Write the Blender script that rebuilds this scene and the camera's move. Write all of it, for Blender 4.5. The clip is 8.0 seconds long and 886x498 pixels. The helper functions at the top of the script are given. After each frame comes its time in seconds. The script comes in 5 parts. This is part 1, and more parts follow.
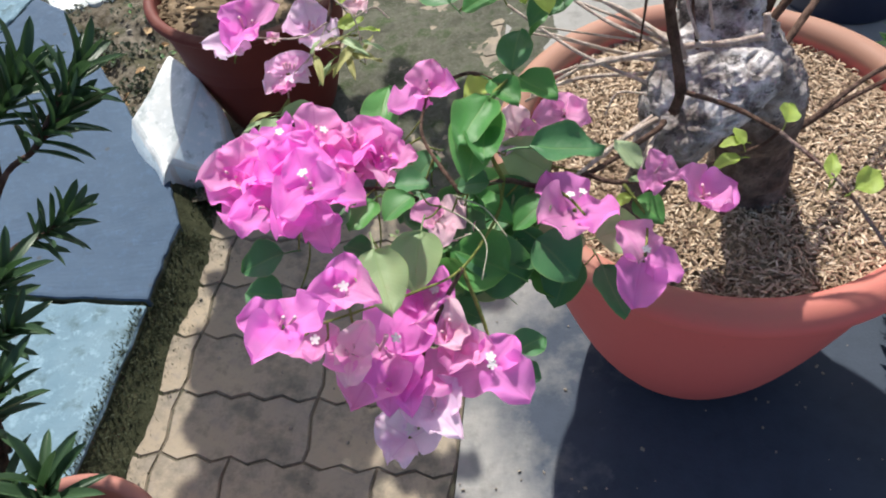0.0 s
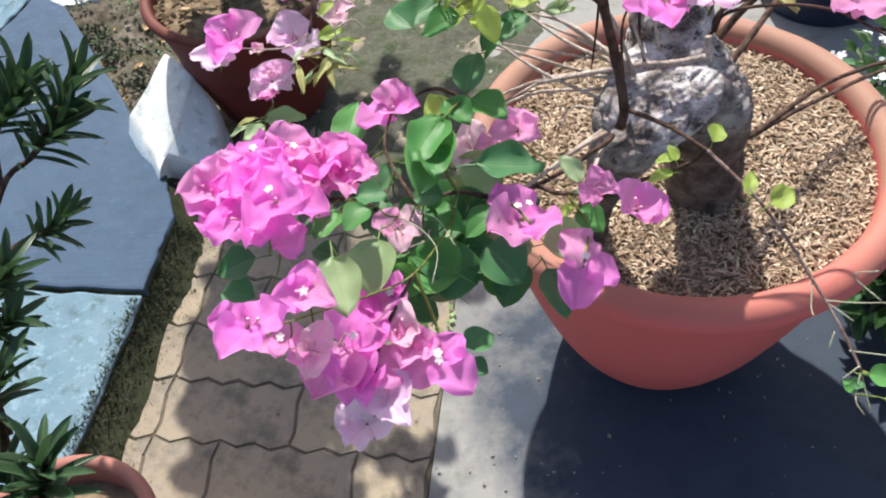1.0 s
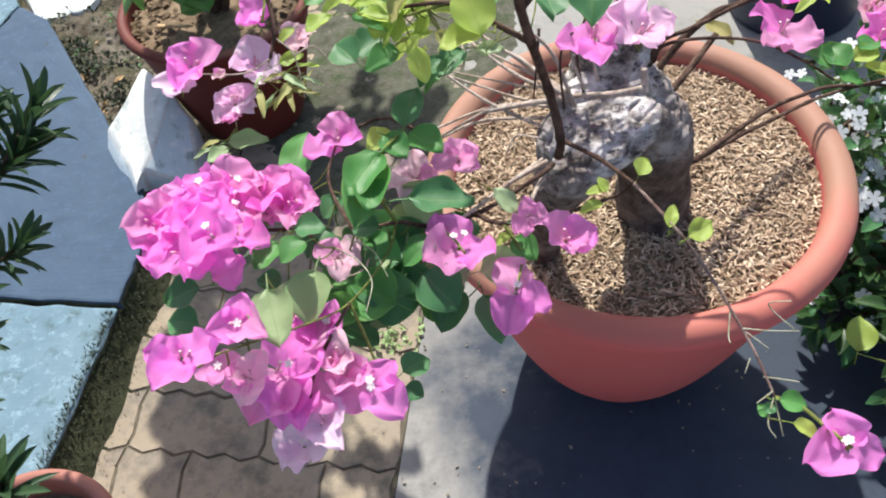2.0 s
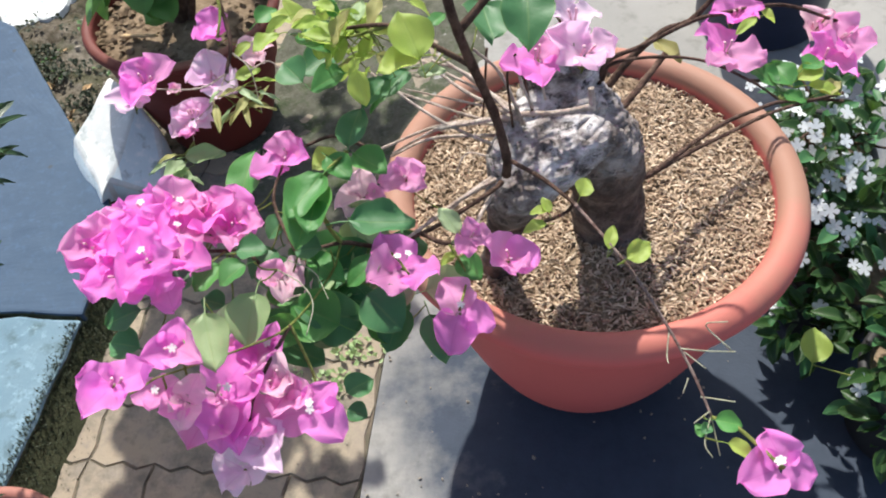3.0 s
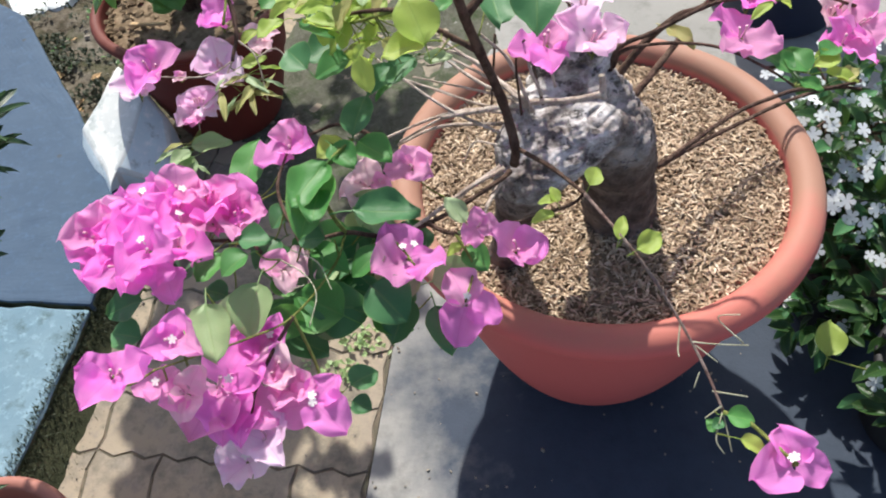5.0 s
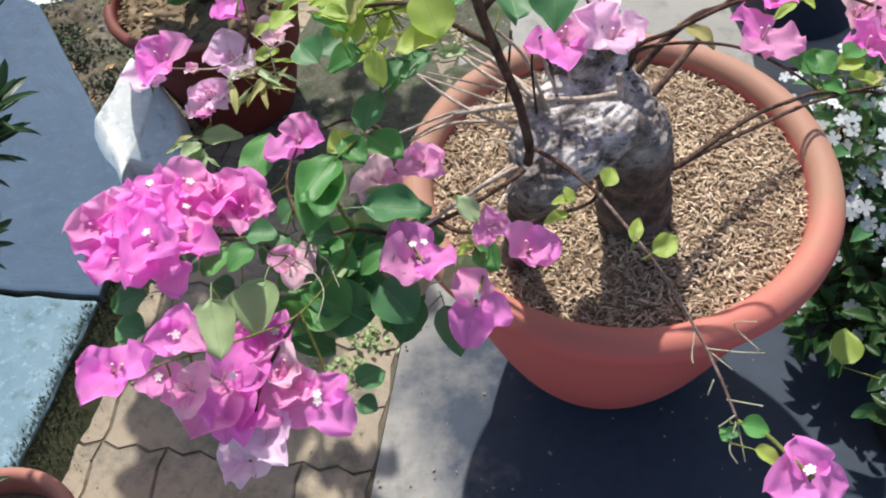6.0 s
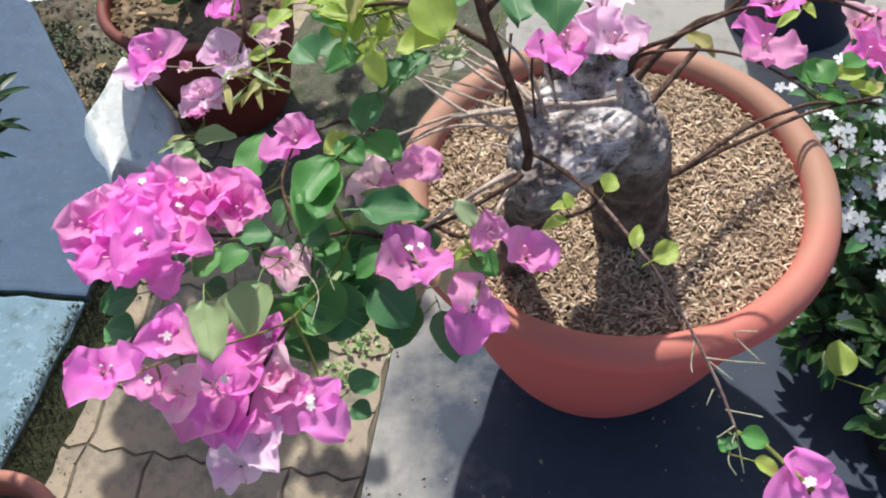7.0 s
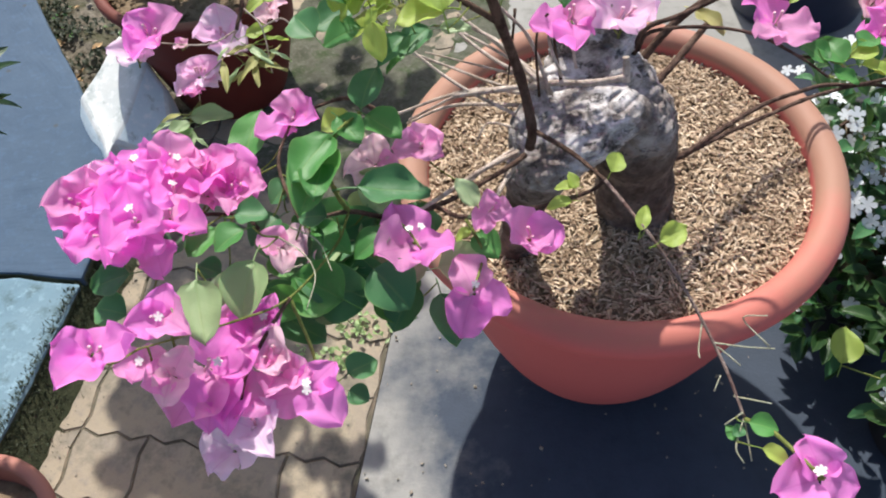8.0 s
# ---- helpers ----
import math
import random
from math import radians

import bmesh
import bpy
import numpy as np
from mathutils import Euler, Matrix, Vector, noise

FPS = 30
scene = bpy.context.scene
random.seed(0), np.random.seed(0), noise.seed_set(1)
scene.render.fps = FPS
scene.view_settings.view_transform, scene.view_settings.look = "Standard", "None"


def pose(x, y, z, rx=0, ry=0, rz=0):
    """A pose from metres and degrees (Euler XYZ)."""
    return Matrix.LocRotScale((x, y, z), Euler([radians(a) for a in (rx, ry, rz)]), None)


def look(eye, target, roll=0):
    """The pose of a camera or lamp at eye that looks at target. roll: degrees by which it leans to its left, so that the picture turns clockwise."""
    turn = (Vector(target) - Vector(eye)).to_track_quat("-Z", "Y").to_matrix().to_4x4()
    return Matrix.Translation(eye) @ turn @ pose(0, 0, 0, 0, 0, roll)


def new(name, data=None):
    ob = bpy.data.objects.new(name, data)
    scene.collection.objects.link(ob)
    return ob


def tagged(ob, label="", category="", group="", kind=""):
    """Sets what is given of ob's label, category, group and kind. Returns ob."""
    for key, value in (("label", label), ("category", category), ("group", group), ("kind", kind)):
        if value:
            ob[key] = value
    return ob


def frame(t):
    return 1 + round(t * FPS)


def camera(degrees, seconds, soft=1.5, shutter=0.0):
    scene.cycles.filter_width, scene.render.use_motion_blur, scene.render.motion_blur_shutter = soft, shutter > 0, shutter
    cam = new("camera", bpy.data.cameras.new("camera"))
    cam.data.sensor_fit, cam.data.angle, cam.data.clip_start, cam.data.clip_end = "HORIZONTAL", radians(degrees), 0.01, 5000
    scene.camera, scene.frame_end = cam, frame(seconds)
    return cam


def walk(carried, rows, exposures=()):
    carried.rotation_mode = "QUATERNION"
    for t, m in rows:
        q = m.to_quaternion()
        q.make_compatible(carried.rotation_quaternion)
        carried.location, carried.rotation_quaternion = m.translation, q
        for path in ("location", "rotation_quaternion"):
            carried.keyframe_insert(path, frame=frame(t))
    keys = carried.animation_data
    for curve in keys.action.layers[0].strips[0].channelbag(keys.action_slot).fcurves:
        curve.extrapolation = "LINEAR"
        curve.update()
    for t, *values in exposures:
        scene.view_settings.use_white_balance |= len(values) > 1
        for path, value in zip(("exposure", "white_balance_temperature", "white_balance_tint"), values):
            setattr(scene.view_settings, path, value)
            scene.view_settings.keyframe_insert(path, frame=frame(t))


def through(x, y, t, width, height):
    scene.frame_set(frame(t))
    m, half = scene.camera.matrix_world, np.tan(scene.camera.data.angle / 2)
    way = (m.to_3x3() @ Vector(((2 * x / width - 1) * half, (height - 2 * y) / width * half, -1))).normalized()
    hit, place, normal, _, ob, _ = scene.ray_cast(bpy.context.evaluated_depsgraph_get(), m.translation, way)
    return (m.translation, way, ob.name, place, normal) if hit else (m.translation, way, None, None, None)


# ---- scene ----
cam = camera(57.94, 8.0, soft=2.0)
PATH = [
    (0, (0.0072, 0.0047, 1.1008), (0.0064, 1.2766, -0.4427), -8.49),
    (0.5, (0.0227, -0.0146, 1.1277), (0.0050, 1.2274, -0.4398), -8.87),
    (1, (0.0457, -0.0260, 1.1549), (0.0322, 1.2190, -0.4102), -8.51),
    (2.5, (0.1223, -0.0305, 1.1942), (0.1226, 1.2135, -0.3718), -8.19),
    (3, (0.1372, -0.0233, 1.1966), (0.1654, 1.2197, -0.3699), -7.20),
    (3.5, (0.1411, -0.0221, 1.1962), (0.1528, 1.2176, -0.3732), -7.72),
    (4, (0.1420, -0.0247, 1.1956), (0.1422, 1.2138, -0.3748), -8.17),
    (5.5, (0.1422, -0.0103, 1.1800), (0.1310, 1.2150, -0.4007), -8.20),
    (6, (0.1420, -0.0075, 1.1764), (0.1111, 1.2189, -0.4032), -8.03),
    (6.5, (0.1372, -0.0062, 1.1727), (0.1165, 1.2251, -0.4033), -7.07),
    (7, (0.1350, -0.0024, 1.1681), (0.1335, 1.2342, -0.4038), -6.07),
    (7.5, (0.1342, 0.0003, 1.1585), (0.1272, 1.2143, -0.4309), -6.11),
    (8, (0.1336, 0.0052, 1.1507), (0.1297, 1.2159, -0.4412), -5.83),
]
walk(cam, [(t, look(eye, target, roll)) for t, eye, target, roll in PATH], exposures=[(0, 0.57), (0.5, 0.64), (1, 0.72), (3, 0.67), (5.5, 0.56), (6.5, 0.50), (8, 0.58)])

# ---- light ----
SUN_WAY = Vector((-0.05, 0.74, 1.0)).normalized()      # towards the sun
world = bpy.data.worlds.new("sky")
scene.world = world
world.use_nodes = True
wt = world.node_tree
sky = wt.nodes.new("ShaderNodeTexSky")
sky.sky_type, sky.sun_disc = "NISHITA", False
sky.sun_elevation = math.asin(SUN_WAY.z)
sky.sun_rotation = math.atan2(SUN_WAY.x, SUN_WAY.y)
sky.dust_density = 2.6
wt.links.new(sky.outputs[0], wt.nodes["Background"].inputs[0])
wt.nodes["Background"].inputs[1].default_value = 0.116
sun_data = bpy.data.lights.new("sun", "SUN")
sun_data.energy, sun_data.angle, sun_data.color = 4.35, radians(0.9), (1.0, 0.96, 0.89)
sun = new("sun", sun_data)
sun.matrix_world = look(SUN_WAY * 8, (0, 0, 0))


# ---- materials ----
def rgb(c):
    return (c[0], c[1], c[2], 1.0)


class Mat:
    """A node material under construction: a principled shader with helpers to feed it."""

    def __init__(self, name, color=(0.5, 0.5, 0.5), rough=0.6, metal=0.0, spec=0.5):
        self.m = bpy.data.materials.new(name)
        self.m.use_nodes = True
        self.t = self.m.node_tree
        self.b = self.t.nodes["Principled BSDF"]
        self.out = self.t.nodes["Material Output"]
        self.b.inputs["Base Color"].default_value = rgb(color)
        self.b.inputs["Roughness"].default_value = rough
        self.b.inputs["Metallic"].default_value = metal
        self.b.inputs["Specular IOR Level"].default_value = spec
        self.coord = None

    def node(self, kind, **inputs):
        n = self.t.nodes.new(kind)
        for key, value in inputs.items():
            n.inputs[key.replace("_", " ")].default_value = value
        return n

    def link(self, a, b):
        self.t.links.new(a, b)

    def place(self, which="Object"):
        if self.coord is None:
            self.coord = self.t.nodes.new("ShaderNodeTexCoord")
        return self.coord.outputs[which]

    def noise(self, scale, detail=4.0, rough=0.6, which="Object", stretch=None):
        n = self.node("ShaderNodeTexNoise", Scale=scale, Detail=detail, Roughness=rough)
        src = self.place(which)
        if stretch:
            mp = self.t.nodes.new("ShaderNodeMapping")
            mp.inputs["Scale"].default_value = stretch
            self.link(src, mp.inputs[0])
            src = mp.outputs[0]
        self.link(src, n.inputs["Vector"])
        return n.outputs["Fac"]

    def ramp(self, fac, stops):
        r = self.t.nodes.new("ShaderNodeValToRGB")
        e = r.color_ramp.elements
        while len(e) < len(stops):
            e.new(0.5)
        for el, (pos, c) in zip(e, stops):
            el.position, el.color = pos, rgb(c) if not isinstance(c, float) else (c, c, c, 1)
        self.link(fac, r.inputs[0])
        return r.outputs[0]

    def mix(self, fac, a, b, kind="MIX"):
        n = self.t.nodes.new("ShaderNodeMix")
        n.data_type, n.blend_type = "RGBA", kind
        for sock, v in ((n.inputs[0], fac), (n.inputs[6], a), (n.inputs[7], b)):
            if isinstance(v, (int, float)):
                sock.default_value = v
            elif isinstance(v, tuple):
                sock.default_value = rgb(v)
            else:
                self.link(v, sock)
        return n.outputs[2]

    def random(self):
        return self.t.nodes.new("ShaderNodeObjectInfo").outputs["Random"]

    def color(self, sock):
        self.link(sock, self.b.inputs["Base Color"])
        return self

    def rough(self, sock):
        self.link(sock, self.b.inputs["Roughness"])
        return self

    def bump(self, height, strength=0.4, distance=0.002):
        n = self.node("ShaderNodeBump", Strength=strength, Distance=distance)
        if self.b.inputs["Normal"].is_linked:
            self.link(self.b.inputs["Normal"].links[0].from_socket, n.inputs["Normal"])
        self.link(height, n.inputs["Height"])
        self.link(n.outputs[0], self.b.inputs["Normal"])
        return self

    def thin(self, sock_color, amount):
        """Lets light through, as a leaf or a petal does."""
        tr = self.t.nodes.new("ShaderNodeBsdfTranslucent")
        if isinstance(sock_color, tuple):
            tr.inputs[0].default_value = rgb(sock_color)
        else:
            self.link(sock_color, tr.inputs[0])
        mx = self.t.nodes.new("ShaderNodeMixShader")
        mx.inputs[0].default_value = amount
        self.link(self.b.outputs[0], mx.inputs[1])
        self.link(tr.outputs[0], mx.inputs[2])
        self.link(mx.outputs[0], self.out.inputs[0])
        return self


def terracotta(name, base, dusty, dark, sunlit_dust, sunlit_tan):
    m = Mat(name, base, 0.62, spec=0.35)
    big = m.noise(7, 5)
    fine = m.noise(140, 3)
    c = m.mix(m.ramp(big, [(0.35, 0.0), (0.75, 0.75)]), base, dusty)
    c = m.mix(m.ramp(fine, [(0.62, 0.0), (0.8, 0.55)]), c, dark)
    # up-facing tone: dust, plus the sunlit rim's tan put into the colour
    up = m.node("ShaderNodeSeparateXYZ")
    m.link(m.t.nodes.new("ShaderNodeNewGeometry").outputs["Normal"], up.inputs[0])
    lie = m.node("ShaderNodeMath")
    lie.operation = "MULTIPLY"
    m.link(m.ramp(up.outputs[2], [(0.25, 0.0), (0.85, 0.75)]), lie.inputs[0])
    m.link(m.ramp(m.noise(16, 6, 0.65), [(0.25, 0.72), (0.6, 1.0)]), lie.inputs[1])
    c = m.mix(lie.outputs[0], c, sunlit_dust)
    # sunlit look put into the colour: paler tan on the far upper side
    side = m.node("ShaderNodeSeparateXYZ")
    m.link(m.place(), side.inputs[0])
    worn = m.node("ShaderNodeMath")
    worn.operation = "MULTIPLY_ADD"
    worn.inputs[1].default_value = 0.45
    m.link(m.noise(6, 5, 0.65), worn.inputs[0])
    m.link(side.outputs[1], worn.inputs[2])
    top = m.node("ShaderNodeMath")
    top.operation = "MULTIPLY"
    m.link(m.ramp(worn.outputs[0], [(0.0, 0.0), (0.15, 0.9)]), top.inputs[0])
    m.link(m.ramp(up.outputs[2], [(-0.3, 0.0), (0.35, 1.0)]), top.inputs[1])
    c = m.mix(top.outputs[0], c, sunlit_tan)
    stain = m.noise(3.2, 8, 0.7, stretch=(1, 1, 0.35))
    c = m.mix(m.ramp(stain, [(0.58, 0.0), (0.75, 0.4)]), c, dark)
    m.color(c).rough(m.ramp(big, [(0.3, 0.62), (0.8, 0.82)]))
    m.bump(fine, 0.15, 0.0008).bump(big, 0.15, 0.004)
    return m.m


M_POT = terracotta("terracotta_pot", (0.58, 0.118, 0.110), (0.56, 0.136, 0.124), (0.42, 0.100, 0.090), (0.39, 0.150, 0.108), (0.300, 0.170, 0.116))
M_POT_OLD = terracotta("weathered_terracotta", (0.30, 0.10, 0.072), (0.33, 0.15, 0.11), (0.16, 0.06, 0.045), (0.30, 0.125, 0.095), (0.30, 0.125, 0.095))
M_POT_RED = terracotta("red_clay_pot", (0.105, 0.015, 0.011), (0.16, 0.034, 0.022), (0.055, 0.009, 0.007), (0.38, 0.19, 0.125), (0.105, 0.015, 0.011))


def concrete():
    m = Mat("concrete", rough=0.9, spec=0.10)
    big, mid, fine = m.noise(2.2, 6), m.noise(17, 6, 0.7), m.noise(210, 3)
    c = m.mix(m.ramp(big, [(0.35, 0.0), (0.7, 1.0)]), (0.30, 0.295, 0.278), (0.23, 0.228, 0.215))
    c = m.mix(m.ramp(mid, [(0.52, 0.0), (0.72, 0.7)]), c, (0.145, 0.142, 0.13))
    c = m.mix(m.ramp(fine, [(0.66, 0.0), (0.74, 0.7)]), c, (0.36, 0.355, 0.335))
    # damp patch, widened and blued so the colour also deepens the pot's shadow
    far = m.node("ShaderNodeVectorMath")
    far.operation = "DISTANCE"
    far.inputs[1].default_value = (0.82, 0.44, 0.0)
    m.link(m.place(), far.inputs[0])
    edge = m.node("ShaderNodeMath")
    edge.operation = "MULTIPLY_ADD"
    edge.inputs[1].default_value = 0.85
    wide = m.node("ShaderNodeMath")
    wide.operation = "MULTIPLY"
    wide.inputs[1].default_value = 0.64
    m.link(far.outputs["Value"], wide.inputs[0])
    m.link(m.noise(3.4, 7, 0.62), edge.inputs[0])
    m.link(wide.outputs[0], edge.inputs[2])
    damp_and_shadow = m.ramp(edge.outputs[0], [(0.82, 0.96), (1.02, 0.0)])
    c = m.mix(damp_and_shadow, c, m.mix(m.ramp(mid, [(0.4, 0.0), (0.7, 1.0)]), (0.040, 0.054, 0.080), (0.032, 0.045, 0.066)))
    m.color(c).rough(m.ramp(damp_and_shadow, [(0.0, 0.9), (0.9, 0.7)])).bump(mid, 0.4, 0.004).bump(fine, 0.4, 0.0012)
    return m.m


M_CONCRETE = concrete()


def paver():
    m = Mat("paver_stone", rough=0.9, spec=0.2)
    big, mid, fine = m.noise(6, 5), m.noise(26, 6, 0.7), m.noise(190, 4)
    c = m.mix(m.ramp(big, [(0.35, 0.0), (0.68, 1.0)]), (0.350, 0.287, 0.196), (0.252, 0.226, 0.190))
    c = m.mix(m.ramp(mid, [(0.5, 0.0), (0.7, 0.75)]), c, (0.165, 0.150, 0.138))
    c = m.mix(0.35, c, m.ramp(m.random(), [(0.0, (0.18, 0.155, 0.135)), (1.0, (0.32, 0.26, 0.19))]))
    c = m.mix(m.ramp(fine, [(0.68, 0.0), (0.76, 0.6)]), c, (0.34, 0.31, 0.27))
    moss = m.noise(9, 7, 0.7)
    c = m.mix(m.ramp(moss, [(0.47, 0.0), (0.60, 0.8)]), c, (0.112, 0.106, 0.086))
    m.color(c).bump(mid, 0.6, 0.004).bump(fine, 0.5, 0.001)
    return m.m


M_PAVER = paver()


def joint_soil():
    m = Mat("joint_soil", rough=1.0, spec=0.1)
    a, b = m.noise(14, 6, 0.7), m.noise(120, 4)
    c = m.mix(m.ramp(a, [(0.4, 0.0), (0.65, 1.0)]), (0.145, 0.120, 0.092), (0.090, 0.086, 0.062))
    c = m.mix(m.ramp(b, [(0.6, 0.0), (0.75, 0.6)]), c, (0.13, 0.11, 0.075))
    m.color(c).bump(b, 0.8, 0.004)
    return m.m


M_JOINT = joint_soil()


def dirt():
    m = Mat("dry_dirt", rough=1.0, spec=0.1)
    a, b, d = m.noise(5, 6, 0.65), m.noise(34, 6, 0.7), m.noise(160, 4)
    c = m.mix(m.ramp(a, [(0.35, 0.0), (0.65, 1.0)]), (0.125, 0.108, 0.083), (0.195, 0.176, 0.143))
    c = m.mix(m.ramp(b, [(0.44, 0.0), (0.62, 0.85)]), c, (0.060, 0.048, 0.032))
    c = m.mix(m.ramp(m.noise(11, 7, 0.7), [(0.48, 0.0), (0.64, 0.8)]), c, (0.052, 0.056, 0.028))
    c = m.mix(m.ramp(d, [(0.62, 0.0), (0.75, 0.7)]), c, (0.28, 0.24, 0.19))
    m.color(c).bump(b, 0.8, 0.012).bump(d, 0.7, 0.003)
    return m.m


M_DIRT = dirt()


def painted(name, base, worn, bare, wear):
    """Old limewash on concrete, rubbed and mossy in patches."""
    m = Mat(name, base, 0.8, spec=0.3)
    big, mid, fine = m.noise(4.5, 6, 0.65), m.noise(20, 7, 0.7), m.noise(95, 5, 0.7)
    c = m.mix(m.ramp(big, [(0.35, 0.0), (0.68, 1.0)]), base, worn)
    c = m.mix(m.ramp(mid, [(wear, 0.0), (wear + 0.14, 0.8)]), c, bare)
    c = m.mix(m.ramp(fine, [(0.67, 0.0), (0.75, 0.55)]), c, bare)
    flake = m.noise(48, 7, 0.72)
    c = m.mix(m.ramp(flake, [(0.52, 0.0), (0.66, 0.75)]), c, tuple(min(0.82, v * 1.45) for v in base))
    spots = m.node("ShaderNodeTexVoronoi", Scale=15.0)
    m.link(m.place(), spots.inputs["Vector"])
    c = m.mix(m.ramp(spots.outputs["Distance"], [(0.05, 0.85), (0.10, 0.0)]), c, (0.05, 0.055, 0.06))
    m.color(c).bump(mid, 0.3, 0.003).bump(flake, 0.35, 0.002).bump(fine, 0.35, 0.0012)
    return m.m


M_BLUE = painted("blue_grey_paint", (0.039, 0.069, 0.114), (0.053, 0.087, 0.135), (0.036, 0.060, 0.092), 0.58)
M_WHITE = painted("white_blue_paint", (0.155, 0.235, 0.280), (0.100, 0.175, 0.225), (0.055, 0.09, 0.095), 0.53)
# dirty lime with the shaded face's blue tint put into the paint colour
M_STONE_FRONT = painted("dirty_shade_blue_lime", (0.66, 0.75, 0.78), (0.52, 0.62, 0.66), (0.12, 0.15, 0.13), 0.56)
M_CREAM = painted("white_lime_paint", (0.64, 0.645, 0.62), (0.52, 0.56, 0.56), (0.22, 0.28, 0.27), 0.54)


def moss_face():
    m = Mat("mossy_concrete", rough=1.0, spec=0.1)
    a, b = m.noise(22, 6, 0.7), m.noise(120, 5, 0.7)
    c = m.mix(m.ramp(a, [(0.38, 0.0), (0.62, 1.0)]), (0.060, 0.066, 0.034), (0.11, 0.115, 0.075))
    c = m.mix(m.ramp(b, [(0.62, 0.0), (0.76, 0.7)]), c, (0.22, 0.27, 0.27))
    m.color(c).bump(a, 0.8, 0.008).bump(b, 0.8, 0.003)
    return m.m


M_MOSS = moss_face()


def soil_dark():
    m = Mat("potting_soil", rough=1.0, spec=0.1)
    a, b = m.noise(30, 6, 0.7), m.noise(130, 5)
    c = m.mix(m.ramp(a, [(0.4, 0.0), (0.65, 1.0)]), (0.15, 0.108, 0.07), (0.27, 0.205, 0.14))
    c = m.mix(m.ramp(b, [(0.6, 0.0), (0.75, 0.7)]), c, (0.34, 0.26, 0.17))
    m.color(c).bump(a, 0.8, 0.008).bump(b, 0.8, 0.003)
    return m.m


M_SOIL = soil_dark()


def chip():
    m = Mat("wood_chip", rough=0.8, spec=0.25)
    isl = m.t.nodes.new("ShaderNodeNewGeometry").outputs["Random Per Island"]
    c = m.ramp(isl, [(0.0, (0.20, 0.135, 0.088)), (0.28, (0.43, 0.315, 0.215)), (0.75, (0.57, 0.445, 0.315)), (1.0, (0.70, 0.58, 0.44))])
    c = m.mix(m.ramp(m.noise(300, 3), [(0.5, 0.0), (0.8, 0.5)]), c, (0.18, 0.12, 0.07))
    c = m.mix(m.ramp(m.noise(26, 5, 0.65), [(0.46, 0.0), (0.64, 0.7)]), c, (0.24, 0.165, 0.105))
    m.color(c)
    return m.m


M_CHIP = chip()


def bark(name, light, dark, scale):
    m = Mat(name, rough=0.95, spec=0.15)
    a = m.noise(scale, 8, 0.72, stretch=(1, 1, 0.6))
    b = m.noise(scale * 5, 6, 0.7)
    c = m.mix(m.ramp(a, [(0.42, 0.0), (0.60, 1.0)]), dark, light)
    c = m.mix(m.ramp(b, [(0.55, 0.0), (0.75, 0.7)]), c, tuple(v * 0.4 for v in dark))
    m.color(c).bump(a, 0.8, 0.01).bump(b, 0.7, 0.003)
    return m.m


def trunk_bark():
    """Grey bark that flakes in short slanting ledges above, smoother and brown below."""
    m = Mat("grey_bark", rough=0.95, spec=0.12)
    flake = m.noise(30, 9, 0.74, stretch=(0.9, 1.0, 1.25))
    pit = m.noise(75, 6, 0.7, stretch=(0.9, 1.0, 1.2))
    grain = m.noise(260, 4, 0.7)
    stain = m.noise(11, 5, 0.6)
    c = m.ramp(flake, [(0.36, (0.070, 0.060, 0.056)), (0.43, (0.23, 0.20, 0.19)), (0.50, (0.46, 0.43, 0.415)), (0.60, (0.80, 0.77, 0.765))])
    c = m.mix(m.ramp(stain, [(0.45, 0.0), (0.62, 0.75)]), c, (0.17, 0.138, 0.120))
    sep = m.node("ShaderNodeSeparateXYZ")
    m.link(m.place(), sep.inputs[0])
    lift = m.node("ShaderNodeMath")
    lift.operation = "MULTIPLY_ADD"
    lift.inputs[1].default_value = 0.14
    m.link(stain, lift.inputs[0])
    m.link(sep.outputs[2], lift.inputs[2])
    old = m.ramp(m.noise(34, 8, 0.66), [(0.36, (0.055, 0.043, 0.038)), (0.50, (0.125, 0.100, 0.086)), (0.70, (0.25, 0.21, 0.185))])
    c = m.mix(m.ramp(lift.outputs[0], [(0.605, 1.0), (0.665, 0.0)]), c, old)
    c = m.mix(m.ramp(pit, [(0.385, 0.8), (0.435, 0.0)]), c, (0.055, 0.048, 0.045))
    c = m.mix(m.ramp(grain, [(0.60, 0.0), (0.75, 0.22)]), c, (0.14, 0.125, 0.12))
    m.color(c).bump(flake, 0.75, 0.009).bump(pit, 0.7, 0.003).bump(grain, 0.5, 0.001)
    return m.m


M_BARK = trunk_bark()
M_STEM = bark("brown_stem", (0.165, 0.105, 0.08), (0.07, 0.042, 0.032), 60)
M_TWIG = bark("dry_twig", (0.72, 0.62, 0.54), (0.42, 0.33, 0.27), 60)
M_BROWN = bark("brown_twig", (0.36, 0.27, 0.235), (0.19, 0.115, 0.10), 60)
M_DRY = bark("dry_stalk", (0.62, 0.62, 0.46), (0.46, 0.44, 0.30), 60)
M_GREEN_STEM = bark("green_stem", (0.30, 0.34, 0.10), (0.16, 0.19, 0.05), 60)


